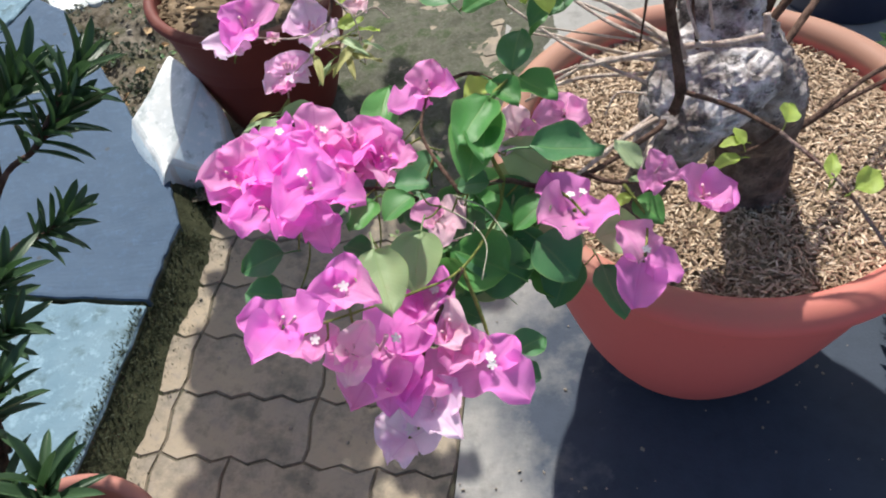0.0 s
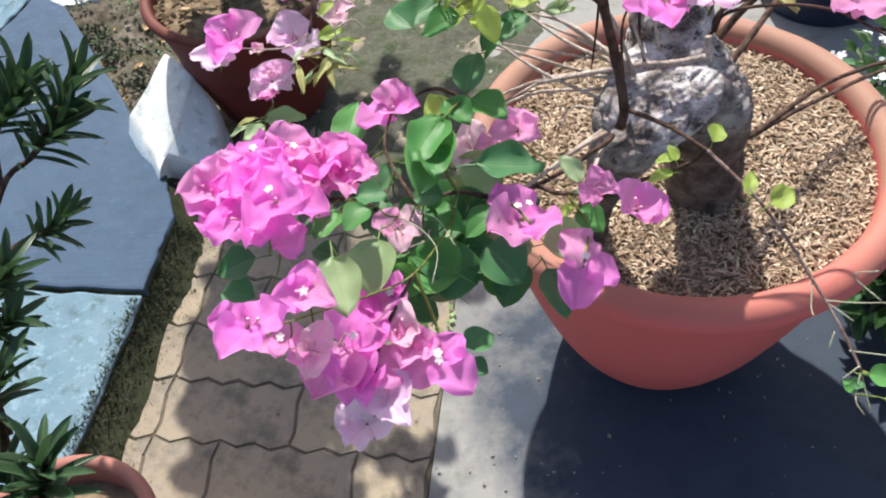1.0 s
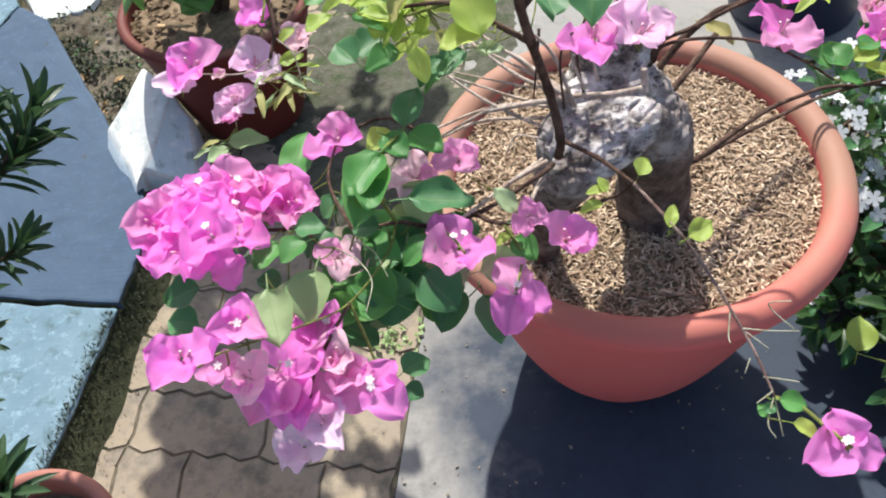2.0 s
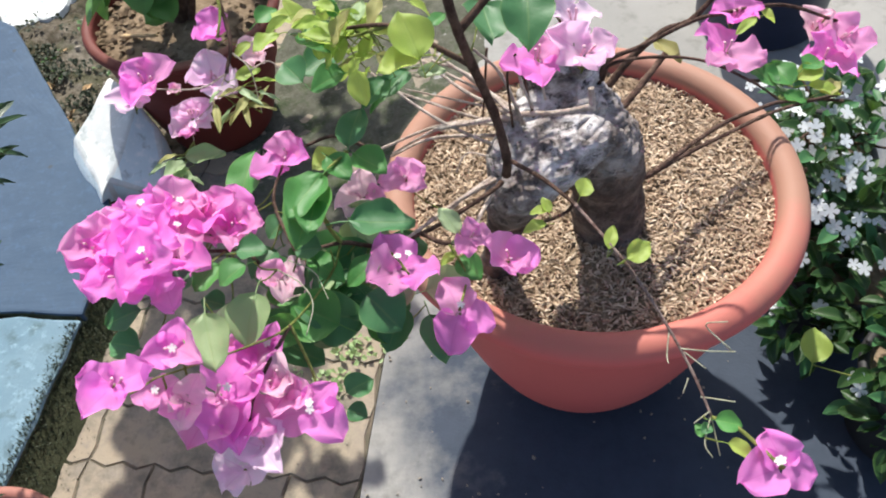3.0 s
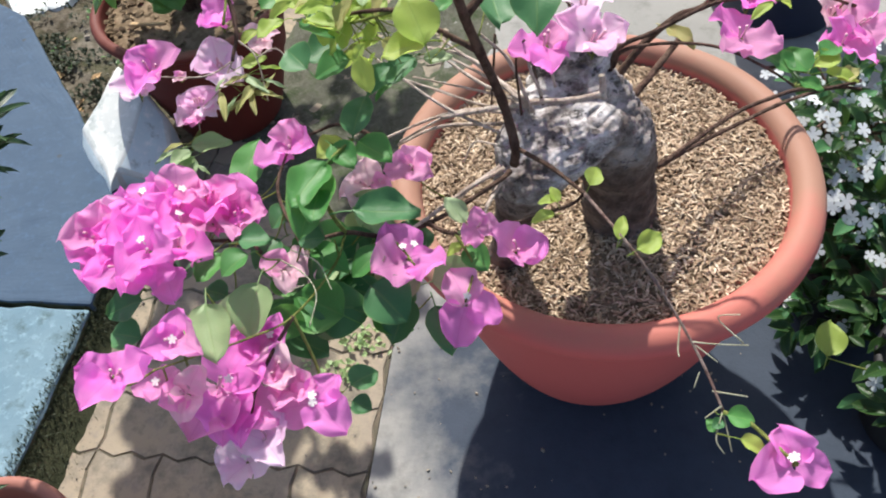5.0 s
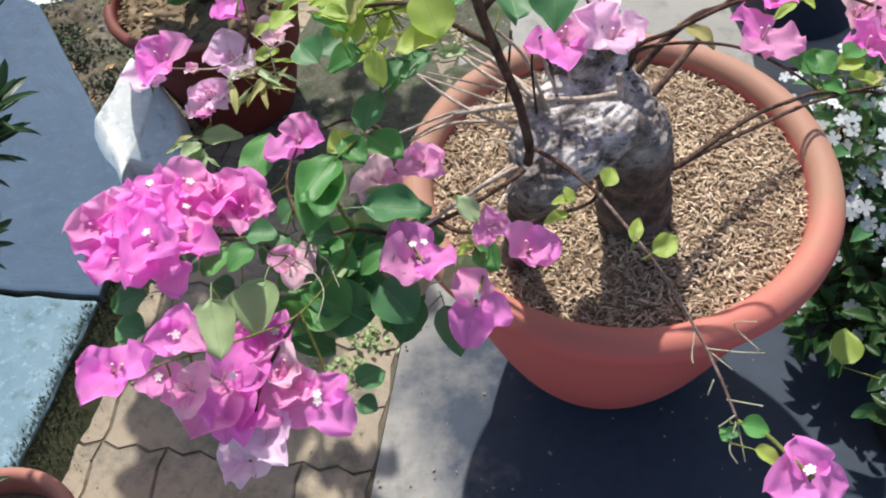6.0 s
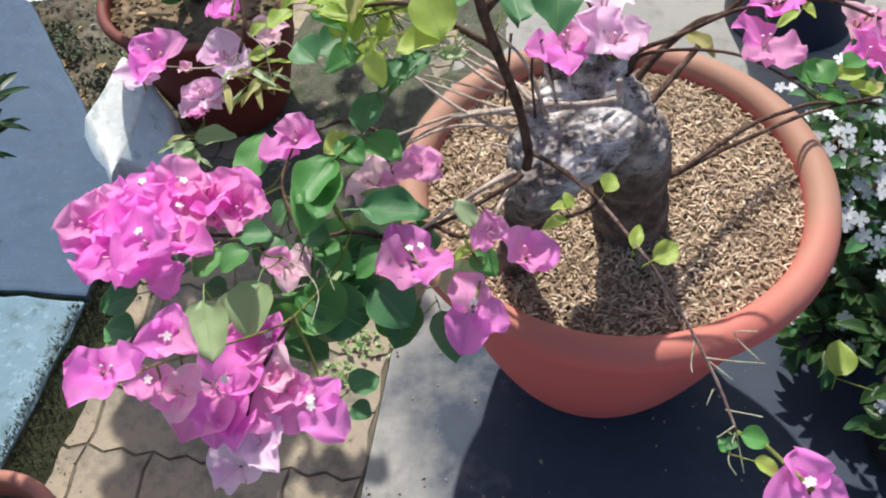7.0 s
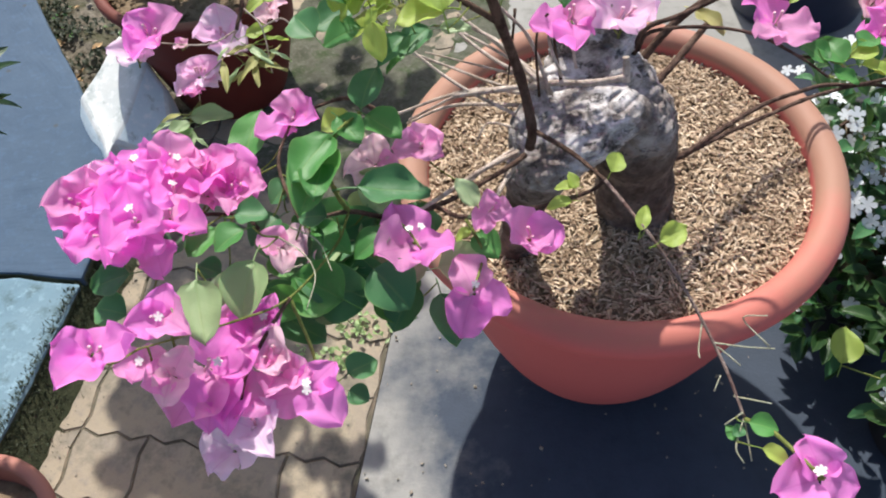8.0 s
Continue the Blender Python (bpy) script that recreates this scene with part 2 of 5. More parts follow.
def leaf(name, top, shade, glow, rough=0.44, vein=(0.25, 0.38, 0.12), through=0.3):
    """UV: x across the blade with the midrib at 0.5, y from stalk to tip."""
    m = Mat(name, top, rough, spec=0.32)
    rnd = m.random()
    c = m.mix(rnd, top, shade)
    c = m.mix(m.ramp(m.noise(45, 5), [(0.45, 0.0), (0.7, 0.45)]), c, shade)
    uv = m.place("UV")
    sep = m.node("ShaderNodeSeparateXYZ")
    m.link(uv, sep.inputs[0])
    off = m.node("ShaderNodeMath")
    off.operation = "SUBTRACT"
    off.inputs[1].default_value = 0.5
    m.link(sep.outputs[0], off.inputs[0])
    ab = m.node("ShaderNodeMath")
    ab.operation = "ABSOLUTE"
    m.link(off.outputs[0], ab.inputs[0])
    rib = m.ramp(ab.outputs[0], [(0.012, 1.0), (0.035, 0.0)])
    # side veins run forward from the midrib
    sl = m.node("ShaderNodeMath")
    sl.operation = "MULTIPLY_ADD"
    sl.inputs[1].default_value = -0.55
    m.link(ab.outputs[0], sl.inputs[0])
    m.link(sep.outputs[1], sl.inputs[2])
    pp = m.node("ShaderNodeMath")
    pp.operation = "PINGPONG"
    pp.inputs[1].default_value = 0.075
    m.link(sl.outputs[0], pp.inputs[0])
    side = m.ramp(pp.outputs[0], [(0.0, 1.0), (0.014, 0.0)])
    c = m.mix(m.mix(0.025, (0.0, 0.0, 0.0), side), c, vein)
    c = m.mix(m.ramp(ab.outputs[0], [(0.455, 0.0), (0.495, 0.35)]), c, vein)
    c = m.mix(m.mix(0.22, (0.0, 0.0, 0.0), rib), c, vein)
    m.color(c)
    m.bump(side, 0.16, -0.0005).bump(rib, 0.3, -0.001).bump(m.noise(120, 3), 0.15, 0.0008)
    m.thin(m.mix(0.5, c, glow), through)
    return m.m


M_LEAF = leaf("leaf_green", (0.095, 0.285, 0.072), (0.060, 0.200, 0.056), (0.22, 0.52, 0.10))
M_LEAF_DARK = leaf("leaf_dark", (0.078, 0.215, 0.088), (0.052, 0.155, 0.066), (0.14, 0.34, 0.09))
M_LEAF_PALE = leaf("leaf_pale", (0.36, 0.46, 0.27), (0.28, 0.40, 0.19), (0.48, 0.62, 0.20))
M_LEAF_YOUNG = leaf("leaf_young", (0.44, 0.56, 0.13), (0.34, 0.48, 0.10), (0.64, 0.80, 0.16), through=0.5)
M_LEAF_WILT = leaf("leaf_wilted", (0.42, 0.43, 0.16), (0.33, 0.31, 0.12), (0.48, 0.45, 0.14), rough=0.6, vein=(0.5, 0.5, 0.25))
M_NARROW = leaf("leaf_narrow", (0.052, 0.100, 0.048), (0.028, 0.060, 0.030), (0.09, 0.2, 0.05), rough=0.34, vein=(0.09, 0.14, 0.06), through=0.2)
M_SHRUB = leaf("leaf_shrub", (0.034, 0.084, 0.025), (0.017, 0.048, 0.016), (0.12, 0.24, 0.03), rough=0.35, through=0.25)


def bract(name, main, edge, glow, through=0.52):
    """UV as for leaves: a darker rib, faint veins, paler towards the stalk."""
    m = Mat(name, main, 0.55, spec=0.25)
    uv = m.place("UV")
    sep = m.node("ShaderNodeSeparateXYZ")
    m.link(uv, sep.inputs[0])
    c = m.mix(m.ramp(sep.outputs[1], [(0.0, 0.55), (0.35, 0.0)]), main, edge)
    c = m.mix(m.ramp(m.random(), [(0.0, 0.0), (1.0, 0.5)]), c, edge)
    wave = m.noise(9, 5, 0.6, which="UV", stretch=(5, 1, 1))
    c = m.mix(m.ramp(wave, [(0.45, 0.0), (0.7, 0.3)]), c, edge)
    deep = tuple(v * k for v, k in zip(main, (0.78, 0.42, 0.74)))
    off = m.node("ShaderNodeMath")
    off.operation = "SUBTRACT"
    off.inputs[1].default_value = 0.5
    m.link(sep.outputs[0], off.inputs[0])
    ab = m.node("ShaderNodeMath")
    ab.operation = "ABSOLUTE"
    m.link(off.outputs[0], ab.inputs[0])
    rib = m.ramp(ab.outputs[0], [(0.008, 0.4), (0.028, 0.0)])
    c = m.mix(rib, c, deep)
    fan = m.noise(3.2, 3, 0.5, which="UV", stretch=(9, 0.8, 1))
    c = m.mix(m.ramp(fan, [(0.56, 0.0), (0.68, 0.16)]), c, deep)
    m.color(c)
    m.bump(wave, 0.3, 0.002).bump(fan, 0.2, 0.001).bump(m.noise(160, 3), 0.2, 0.0006)
    m.thin(m.mix(0.6, c, glow), through)
    return m.m


M_MAGENTA = bract("bract_magenta", (0.95, 0.27, 0.76), (0.95, 0.37, 0.80), (1.0, 0.36, 0.88), 0.58)
M_PINK = bract("bract_pink", (0.86, 0.32, 0.66), (0.88, 0.50, 0.70), (0.95, 0.42, 0.78), 0.54)
M_PALE = bract("bract_pale", (0.91, 0.74, 0.88), (0.91, 0.64, 0.84), (0.97, 0.80, 0.93), 0.45)
M_LIGHT = bract("bract_light_pink", (0.93, 0.58, 0.83), (0.94, 0.72, 0.86), (0.98, 0.66, 0.88), 0.56)
M_BLUSH = bract("bract_blush", (0.90, 0.56, 0.70), (0.92, 0.72, 0.76), (0.96, 0.66, 0.76))


def plain(name, color, rough=0.6, vary=0.25, scale=60, spec=0.4, through=0.0):
    m = Mat(name, color, rough, spec=spec)
    c = m.mix(m.ramp(m.noise(scale, 5), [(0.4, 0.0), (0.7, vary)]), color, tuple(v * 0.55 for v in color))
    m.color(c).bump(m.noise(scale * 2, 4), 0.2, 0.001)
    if through:
        m.thin(c, through)
    return m.m


M_FLORET = plain("white_floret", (0.86, 0.85, 0.80), 0.5, 0.1, through=0.25)
M_BUD = plain("pale_bud_tube", (0.72, 0.42, 0.50), 0.5, 0.2)
M_WHITE_PETAL = plain("white_petal", (0.70, 0.74, 0.76), 0.5, 0.1, through=0.3)
M_BLACK = plain("black_plastic", (0.018, 0.018, 0.020), 0.62, 0.5, 30)
M_NAVY = plain("navy_plastic", (0.022, 0.030, 0.060), 0.4, 0.4, 20)
def moss_bank():
    m = Mat("dark_moss", rough=1.0, spec=0.08)
    a, b = m.noise(24, 6, 0.7), m.noise(210, 5, 0.75)
    c = m.mix(m.ramp(a, [(0.38, 0.0), (0.62, 1.0)]), (0.026, 0.030, 0.017), (0.052, 0.056, 0.032))
    c = m.mix(m.ramp(b, [(0.55, 0.0), (0.72, 0.7)]), c, (0.085, 0.085, 0.055))
    m.color(c).bump(a, 0.8, 0.006).bump(b, 0.9, 0.003)
    return m.m


M_BANK = moss_bank()


def ground_moss():
    m = Mat("grey_green_moss", rough=1.0, spec=0.08)
    a, b = m.noise(14, 6, 0.7), m.noise(120, 6, 0.75)
    c = m.ramp(a, [(0.36, (0.060, 0.066, 0.044)), (0.50, (0.105, 0.105, 0.082)), (0.64, (0.052, 0.072, 0.034))])
    c = m.mix(m.ramp(b, [(0.52, 0.0), (0.70, 0.8)]), c, (0.165, 0.165, 0.135))
    m.color(c).bump(a, 0.8, 0.006).bump(b, 0.9, 0.003)
    return m.m


M_GROUND_MOSS = ground_moss()
M_STRAW = plain("dry_leaf", (0.50, 0.34, 0.18), 0.8, 0.5)
M_PEBBLE = plain("pebble", (0.24, 0.21, 0.17), 0.9, 0.4)
M_GRASS = plain("moss", (0.036, 0.048, 0.024), 0.6, 0.3, through=0.2)


# ---- mesh helpers ----
def link_mesh(name, bm, material, parent=None, label="", smooth=True):
    me = bpy.data.meshes.new(name)
    bm.to_mesh(me)
    bm.free()
    me.materials.append(material)
    if smooth:
        me.shade_smooth()
    ob = new(name, me)
    if parent:
        ob.parent = parent
    if label:
        ob["label"] = label
    return ob


part = link_mesh


def from_arrays(name, verts, faces, material, parent=None, label="", smooth=True):
    me = bpy.data.meshes.new(name)
    me.from_pydata(verts, [], faces)
    me.materials.append(material)
    if smooth:
        me.shade_smooth()
    ob = new(name, me)
    if parent:
        ob.parent = parent
    if label:
        ob["label"] = label
    return ob


def lathe(bm, profile, seg=64, wobble=0.0, centre=(0, 0, 0), seed=0.0):
    """Turns (radius, height) pairs round the z axis."""
    rings = []
    for n, (r, z) in enumerate(profile):
        ring = []
        for k in range(seg):
            a = 2 * math.pi * k / seg
            rr = r * (1 + wobble * noise.noise((math.cos(a) * 1.3, math.sin(a) * 1.3, z * 4 + seed)))
            ring.append(bm.verts.new((centre[0] + rr * math.cos(a), centre[1] + rr * math.sin(a), centre[2] + z)))
        rings.append(ring)
    for lo, hi in zip(rings, rings[1:]):
        for k in range(seg):
            bm.faces.new((lo[k], lo[(k + 1) % seg], hi[(k + 1) % seg], hi[k]))
    return rings


def smooth_line(points, steps=6):
    """Catmull-Rom through the given points."""
    p = [Vector(q) for q in points]
    p = [p[0] * 2 - p[1], *p, p[-1] * 2 - p[-2]]
    out = []
    for i in range(1, len(p) - 2):
        for s in range(steps):
            t = s / steps
            out.append(0.5 * (2 * p[i] + (p[i + 1] - p[i - 1]) * t + (2 * p[i - 1] - 5 * p[i] + 4 * p[i + 1] - p[i + 2]) * t * t
                              + (3 * p[i] - p[i - 1] - 3 * p[i + 1] + p[i + 2]) * t * t * t))
    out.append(p[-2])
    return out


def tube(bm, points, r0, r1, sides=7, steps=5, knobs=0.12, seed=0.0):
    line = smooth_line(points, steps)
    side = Vector((0.3, 0.2, 1)).cross(line[1] - line[0])
    side = (side if side.length > 1e-6 else Vector((1, 0, 0))).normalized()
    last, rings = None, []
    for n, q in enumerate(line):
        along = (line[min(n + 1, len(line) - 1)] - line[max(n - 1, 0)]).normalized()
        side = (side - along * side.dot(along)).normalized()
        up = along.cross(side)
        r = r0 + (r1 - r0) * n / (len(line) - 1)
        r *= 1 + knobs * noise.noise((n * 0.9, seed, 3.1)) + (knobs if n % 5 == 0 else 0)
        ring = [bm.verts.new(q + (side * math.cos(a) + up * math.sin(a)) * r) for a in (2 * math.pi * k / sides for k in range(sides))]
        if last:
            for k in range(sides):
                bm.faces.new((last[k], last[(k + 1) % sides], ring[(k + 1) % sides], ring[k]))
        rings.append(ring)
        last = ring
    bm.faces.new(rings[0][::-1])
    bm.faces.new(rings[-1])
    return line


def stem(name, points, r0, r1, material, parent, label="", sides=7, seed=0.0):
    bm = bmesh.new()
    tube(bm, points, r0, r1, sides, seed=seed)
    return part(name, bm, material, parent, label)


def prism(name, outline, z0, z1, material, parent=None, bevel=0.006, label="", rough=0.0, side=None, cuts=0):
    """An upright block over a plan outline, with worn edges."""
    bm = bmesh.new()
    low = [bm.verts.new((x, y, z0)) for x, y in outline]
    top = [bm.verts.new((x, y, z1)) for x, y in outline]
    bm.faces.new(low[::-1])
    cap = bm.faces.new(top)
    n = len(outline)
    walls = [bm.faces.new((low[k], low[(k + 1) % n], top[(k + 1) % n], top[k])) for k in range(n)]
    if side is not None:
        for f in walls:
            f.material_index = 1
    if bevel:
        bmesh.ops.bevel(bm, geom=[e for e in bm.edges if max(e.verts[0].co.z, e.verts[1].co.z) > z0 + 1e-4],
                        offset=bevel, segments=2, affect="EDGES", profile=0.6)
    if cuts:
        bmesh.ops.triangulate(bm, faces=[f for f in bm.faces if len(f.verts) > 4])
        bmesh.ops.subdivide_edges(bm, edges=bm.edges, cuts=cuts, use_grid_fill=True)
    if rough:
        for v in bm.verts:
            if v.co.z > z0 + 0.001:
                v.co += Vector((noise.noise(v.co * 42), noise.noise(v.co * 42 + Vector((9, 0, 0))), 0.5 * noise.noise(v.co * 30))) * rough
    ob = link_mesh(name, bm, material, parent, label, smooth=False)
    if side is not None:
        ob.data.materials.append(side)
    return ob


# ---- ground ----
U = Vector((0.228, 0.974, 0))       # along the paving
V = Vector((0.974, -0.228, 0))      # across it, to the pot
EDGE = Vector((-0.026, 0.487, 0))   # on the border of pavers and concrete


def plan(u, v):
    q = EDGE + U * u + V * v
    return (q.x, q.y)


def heightfield(name, x0, x1, y0, y1, nx, ny, fn, material):
    verts = [(x0 + (x1 - x0) * i / nx, y0 + (y1 - y0) * j / ny, 0) for j in range(ny + 1) for i in range(nx + 1)]
    verts = [(x, y, fn(x, y)) for x, y, _ in verts]
    faces = [(j * (nx + 1) + i, j * (nx + 1) + i + 1, (j + 1) * (nx + 1) + i + 1, (j + 1) * (nx + 1) + i) for j in range(ny) for i in range(nx)]
    return from_arrays(name, verts, faces, material)


ground = heightfield("ground", -400, 400, -400, 400, 40, 40, lambda x, y: -0.035, M_DIRT)
tagged(ground, "dry brown earth round the paving", "ground", kind="structure")

bm = bmesh.new()
top = [bm.verts.new((*plan(u, v), 0.0)) for u, v in ((-6, 0.004), (-6, 9), (9, 9), (9, 0.004))]
low = [bm.verts.new((*plan(u, v), -0.05)) for u, v in ((-6, 0.004), (-6, 9), (9, 9), (9, 0.004))]
bm.faces.new(top)
for k in range(4):
    bm.faces.new((low[k], low[(k + 1) % 4], top[(k + 1) % 4], top[k]))
bmesh.ops.recalc_face_normals(bm, faces=bm.faces)
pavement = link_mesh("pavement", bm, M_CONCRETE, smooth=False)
tagged(pavement, "pale grey cast concrete pavement under the pots", "pavement", kind="structure")

bed = prism("paving_bed", [plan(-1.2, -0.62), plan(-1.2, 0.002), plan(2.4, 0.002), plan(2.4, -0.62)], -0.06, -0.0034, M_JOINT, bevel=0)
tagged(bed, "dark mossy earth in the joints of the paving", "paving", kind="structure")

# ---- painted kerb slabs ----
KERB = 0.06
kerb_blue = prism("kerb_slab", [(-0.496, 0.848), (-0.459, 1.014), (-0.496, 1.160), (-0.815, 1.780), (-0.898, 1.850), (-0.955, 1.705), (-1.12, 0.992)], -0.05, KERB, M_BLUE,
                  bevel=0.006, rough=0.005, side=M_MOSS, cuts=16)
tagged(kerb_blue, "blue-grey painted concrete kerb slab with mossy side", "kerb", "kerb slabs")
kerb_white = prism("kerb_slab", [(-0.499, 0.840), (-1.125, 0.985), (-1.25, 0.40), (-0.640, 0.22)], -0.05, KERB - 0.004, M_WHITE, bevel=0.006, rough=0.006, side=M_MOSS, cuts=16)
tagged(kerb_white, "pale blue-white limewashed kerb slab with dark specks", "kerb", "kerb slabs")
kerb_side = prism("kerb_slab", [(-0.968, 1.705), (-0.908, 1.862), (-1.0, 2.1), (-1.6, 2.0), (-1.4, 1.0), (-1.13, 0.975)], -0.05, KERB - 0.002, M_WHITE, bevel=0.008, rough=0.006, side=M_MOSS, cuts=5)
tagged(kerb_side, "sunlit pale blue-white limewashed kerb slab", "kerb", "kerb slabs")
kerb_far = prism("kerb_stone", [(-0.86, 1.81), (-0.73, 1.84), (-0.69, 1.99), (-0.76, 2.15), (-1.00, 2.12)], -0.05, 0.032, M_CREAM, bevel=0.010, rough=0.010, side=M_CREAM, cuts=5)
tagged(kerb_far, "white limewashed stone block behind the earth bed", "stone block")


def corner_stone():
    """A white-painted stone block lying askew: a bright upper face and a mossy slanting front."""
    bm = bmesh.new()
    back, left, toe, ridge, heel, foot, flank = [Vector(p) for p in ((-0.479, 1.373, 0.170), (-0.564, 1.274, 0.100), (-0.483, 1.117, 0.080), (-0.406, 1.285, 0.170), (-0.479, 1.148, 0.090), (-0.382, 1.140, 0.030), (-0.378, 1.254, 0.120))]
    top = [bm.verts.new(p) for p in (back, left, toe, heel, foot, flank, ridge)]
    low = [bm.verts.new((p.x - dx, p.y + 0.02 - 0.6 * dx, -0.04)) for p, dx in ((back, 0), (left, 0.06), (toe, 0.06), (heel, 0.01), (foot, 0), (flank, 0), (ridge, 0))]
    bm.faces.new((top[0], top[1], top[2], top[3], top[6]))
    bm.faces.new((top[6], top[3], top[4], top[5])).material_index = 1
    for k in range(7):
        n = (k + 1) % 7
        if k != 5 and k != 6:
            bm.faces.new((top[k], low[k], low[n], top[n])).material_index = 1
    bm.faces.new((top[5], low[5], low[6], top[6]))
    bm.faces.new((top[6], low[6], low[0], top[0]))
    bm.faces.new(low)
    bmesh.ops.recalc_face_normals(bm, faces=bm.faces)
    bmesh.ops.bevel(bm, geom=bm.edges[:], offset=0.008, segments=2, affect="EDGES", profile=0.5)
    bmesh.ops.triangulate(bm, faces=bm.faces[:])
    bmesh.ops.subdivide_edges(bm, edges=bm.edges[:], cuts=3, use_grid_fill=True)
    for v in bm.verts:
        v.co += Vector((noise.noise(v.co * 22), noise.noise(v.co * 22 + Vector((5, 0, 0))), noise.noise(v.co * 22 + Vector((0, 7, 0))))) * 0.005
    ob = link_mesh("kerb_stone", bm, M_CREAM)
    ob.data.materials.append(M_STONE_FRONT)
    return tagged(ob, "white-painted stone block with worn edges beside the clay pot", "stone block")


corner_stone()


# ---- pots ----
def lean_over(bm, h, lean):
    for v in bm.verts:
        v.co.x += lean[0] * v.co.z / h
        v.co.y += lean[1] * v.co.z / h


def round_pot(name, x, y, h, rim, base, material, label, soil_z, soil_mat, soil_label, lip=0.022, seed=0.0, lean=(0.0, 0.0), swell=0.8):
    """A round pot; lean is how far its mouth sits aside of its foot, a small swell makes a full bowl."""
    pot = new(name)
    pot.location = (x, y, 0)
    tagged(pot, label, "plant pot")
    bm = bmesh.new()
    body = [(base * 0.96, 0.0), (base, 0.006)]
    for k in range(1, 17):
        t = (k / 16) ** 1.5
        body.append((base + (rim - lip * 1.10 - base) * (t ** swell), 0.006 + (h - lip * 1.9) * t))
    lathe(bm, body, 72, 0.012, seed=seed)
    lean_over(bm, h, lean)
    part("body", bm, material, pot)
    bm = bmesh.new()
    z = h - lip
    ring = []
    for k in range(15):
        a = radians(-120 + 300 * k / 14)
        ring.append((rim - lip + lip * math.cos(a), z + lip * math.sin(a)))
    inner = [(rim - lip * 2.0, h - lip * 1.6), (rim - lip * 2.3, h - lip * 3.5), (rim - lip * 3.0, h - 0.13)]
    lathe(bm, ring + inner, 96, 0.010, seed=seed)
    lean_over(bm, h, lean)
    part("rim", bm, material, pot, "thick rounded rim")
    r = rim - lip * 1.9
    bm = bmesh.new()
    c = bm.verts.new((0, 0, soil_z + 0.012))
    prev = None
    for i in range(1, 13):
        ring = []
        for k in range(48):
            a = 2 * math.pi * k / 48
            rr = r * i / 12
            px, py = rr * math.cos(a), rr * math.sin(a)
            ring.append(bm.verts.new((px, py, soil_z + 0.008 * noise.noise((px * 14, py * 14, seed)) + 0.012 * (1 - (i / 12) ** 2))))
        for k in range(48):
            if prev is None:
                bm.faces.new((c, ring[k], ring[(k + 1) % 48]))
            else:
                bm.faces.new((prev[k], ring[k], ring[(k + 1) % 48], prev[(k + 1) % 48]))
        prev = ring
    lean_over(bm, h, lean)
    part("soil", bm, soil_mat, pot, soil_label)
    return pot


POT = Vector((0.362, 0.664, 0))
MOUTH = Vector((0.356, 0.680, 0))
SOIL = 0.392
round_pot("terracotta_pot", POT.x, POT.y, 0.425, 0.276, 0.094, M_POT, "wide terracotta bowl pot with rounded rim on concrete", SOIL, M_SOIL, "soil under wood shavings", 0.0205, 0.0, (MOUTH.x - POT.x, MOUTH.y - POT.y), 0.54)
round_pot("clay_pot", -0.285, 1.385, 0.30, 0.195, 0.112, M_POT_RED, "dark red clay pot with pale sunlit rim", 0.268, M_SOIL, "dry brown soil", 0.011, 3.0)

# ---- plant pieces ----
RIGHT = Vector((0.994, -0.082, -0.065))     # the sheet in which most of the foliage is spread, tilted to the light
UPWARD = Vector((0.105, 0.782, 0.615))
FACE = Vector((0.001, -0.618, 0.786))
rnd = random.Random(7)


def adopt(ob, parent):
    """Hangs a part that was built in world places under a thing that stands elsewhere."""
    ob.parent = parent
    ob.matrix_parent_inverse = Matrix.Translation(-parent.location)
    return ob


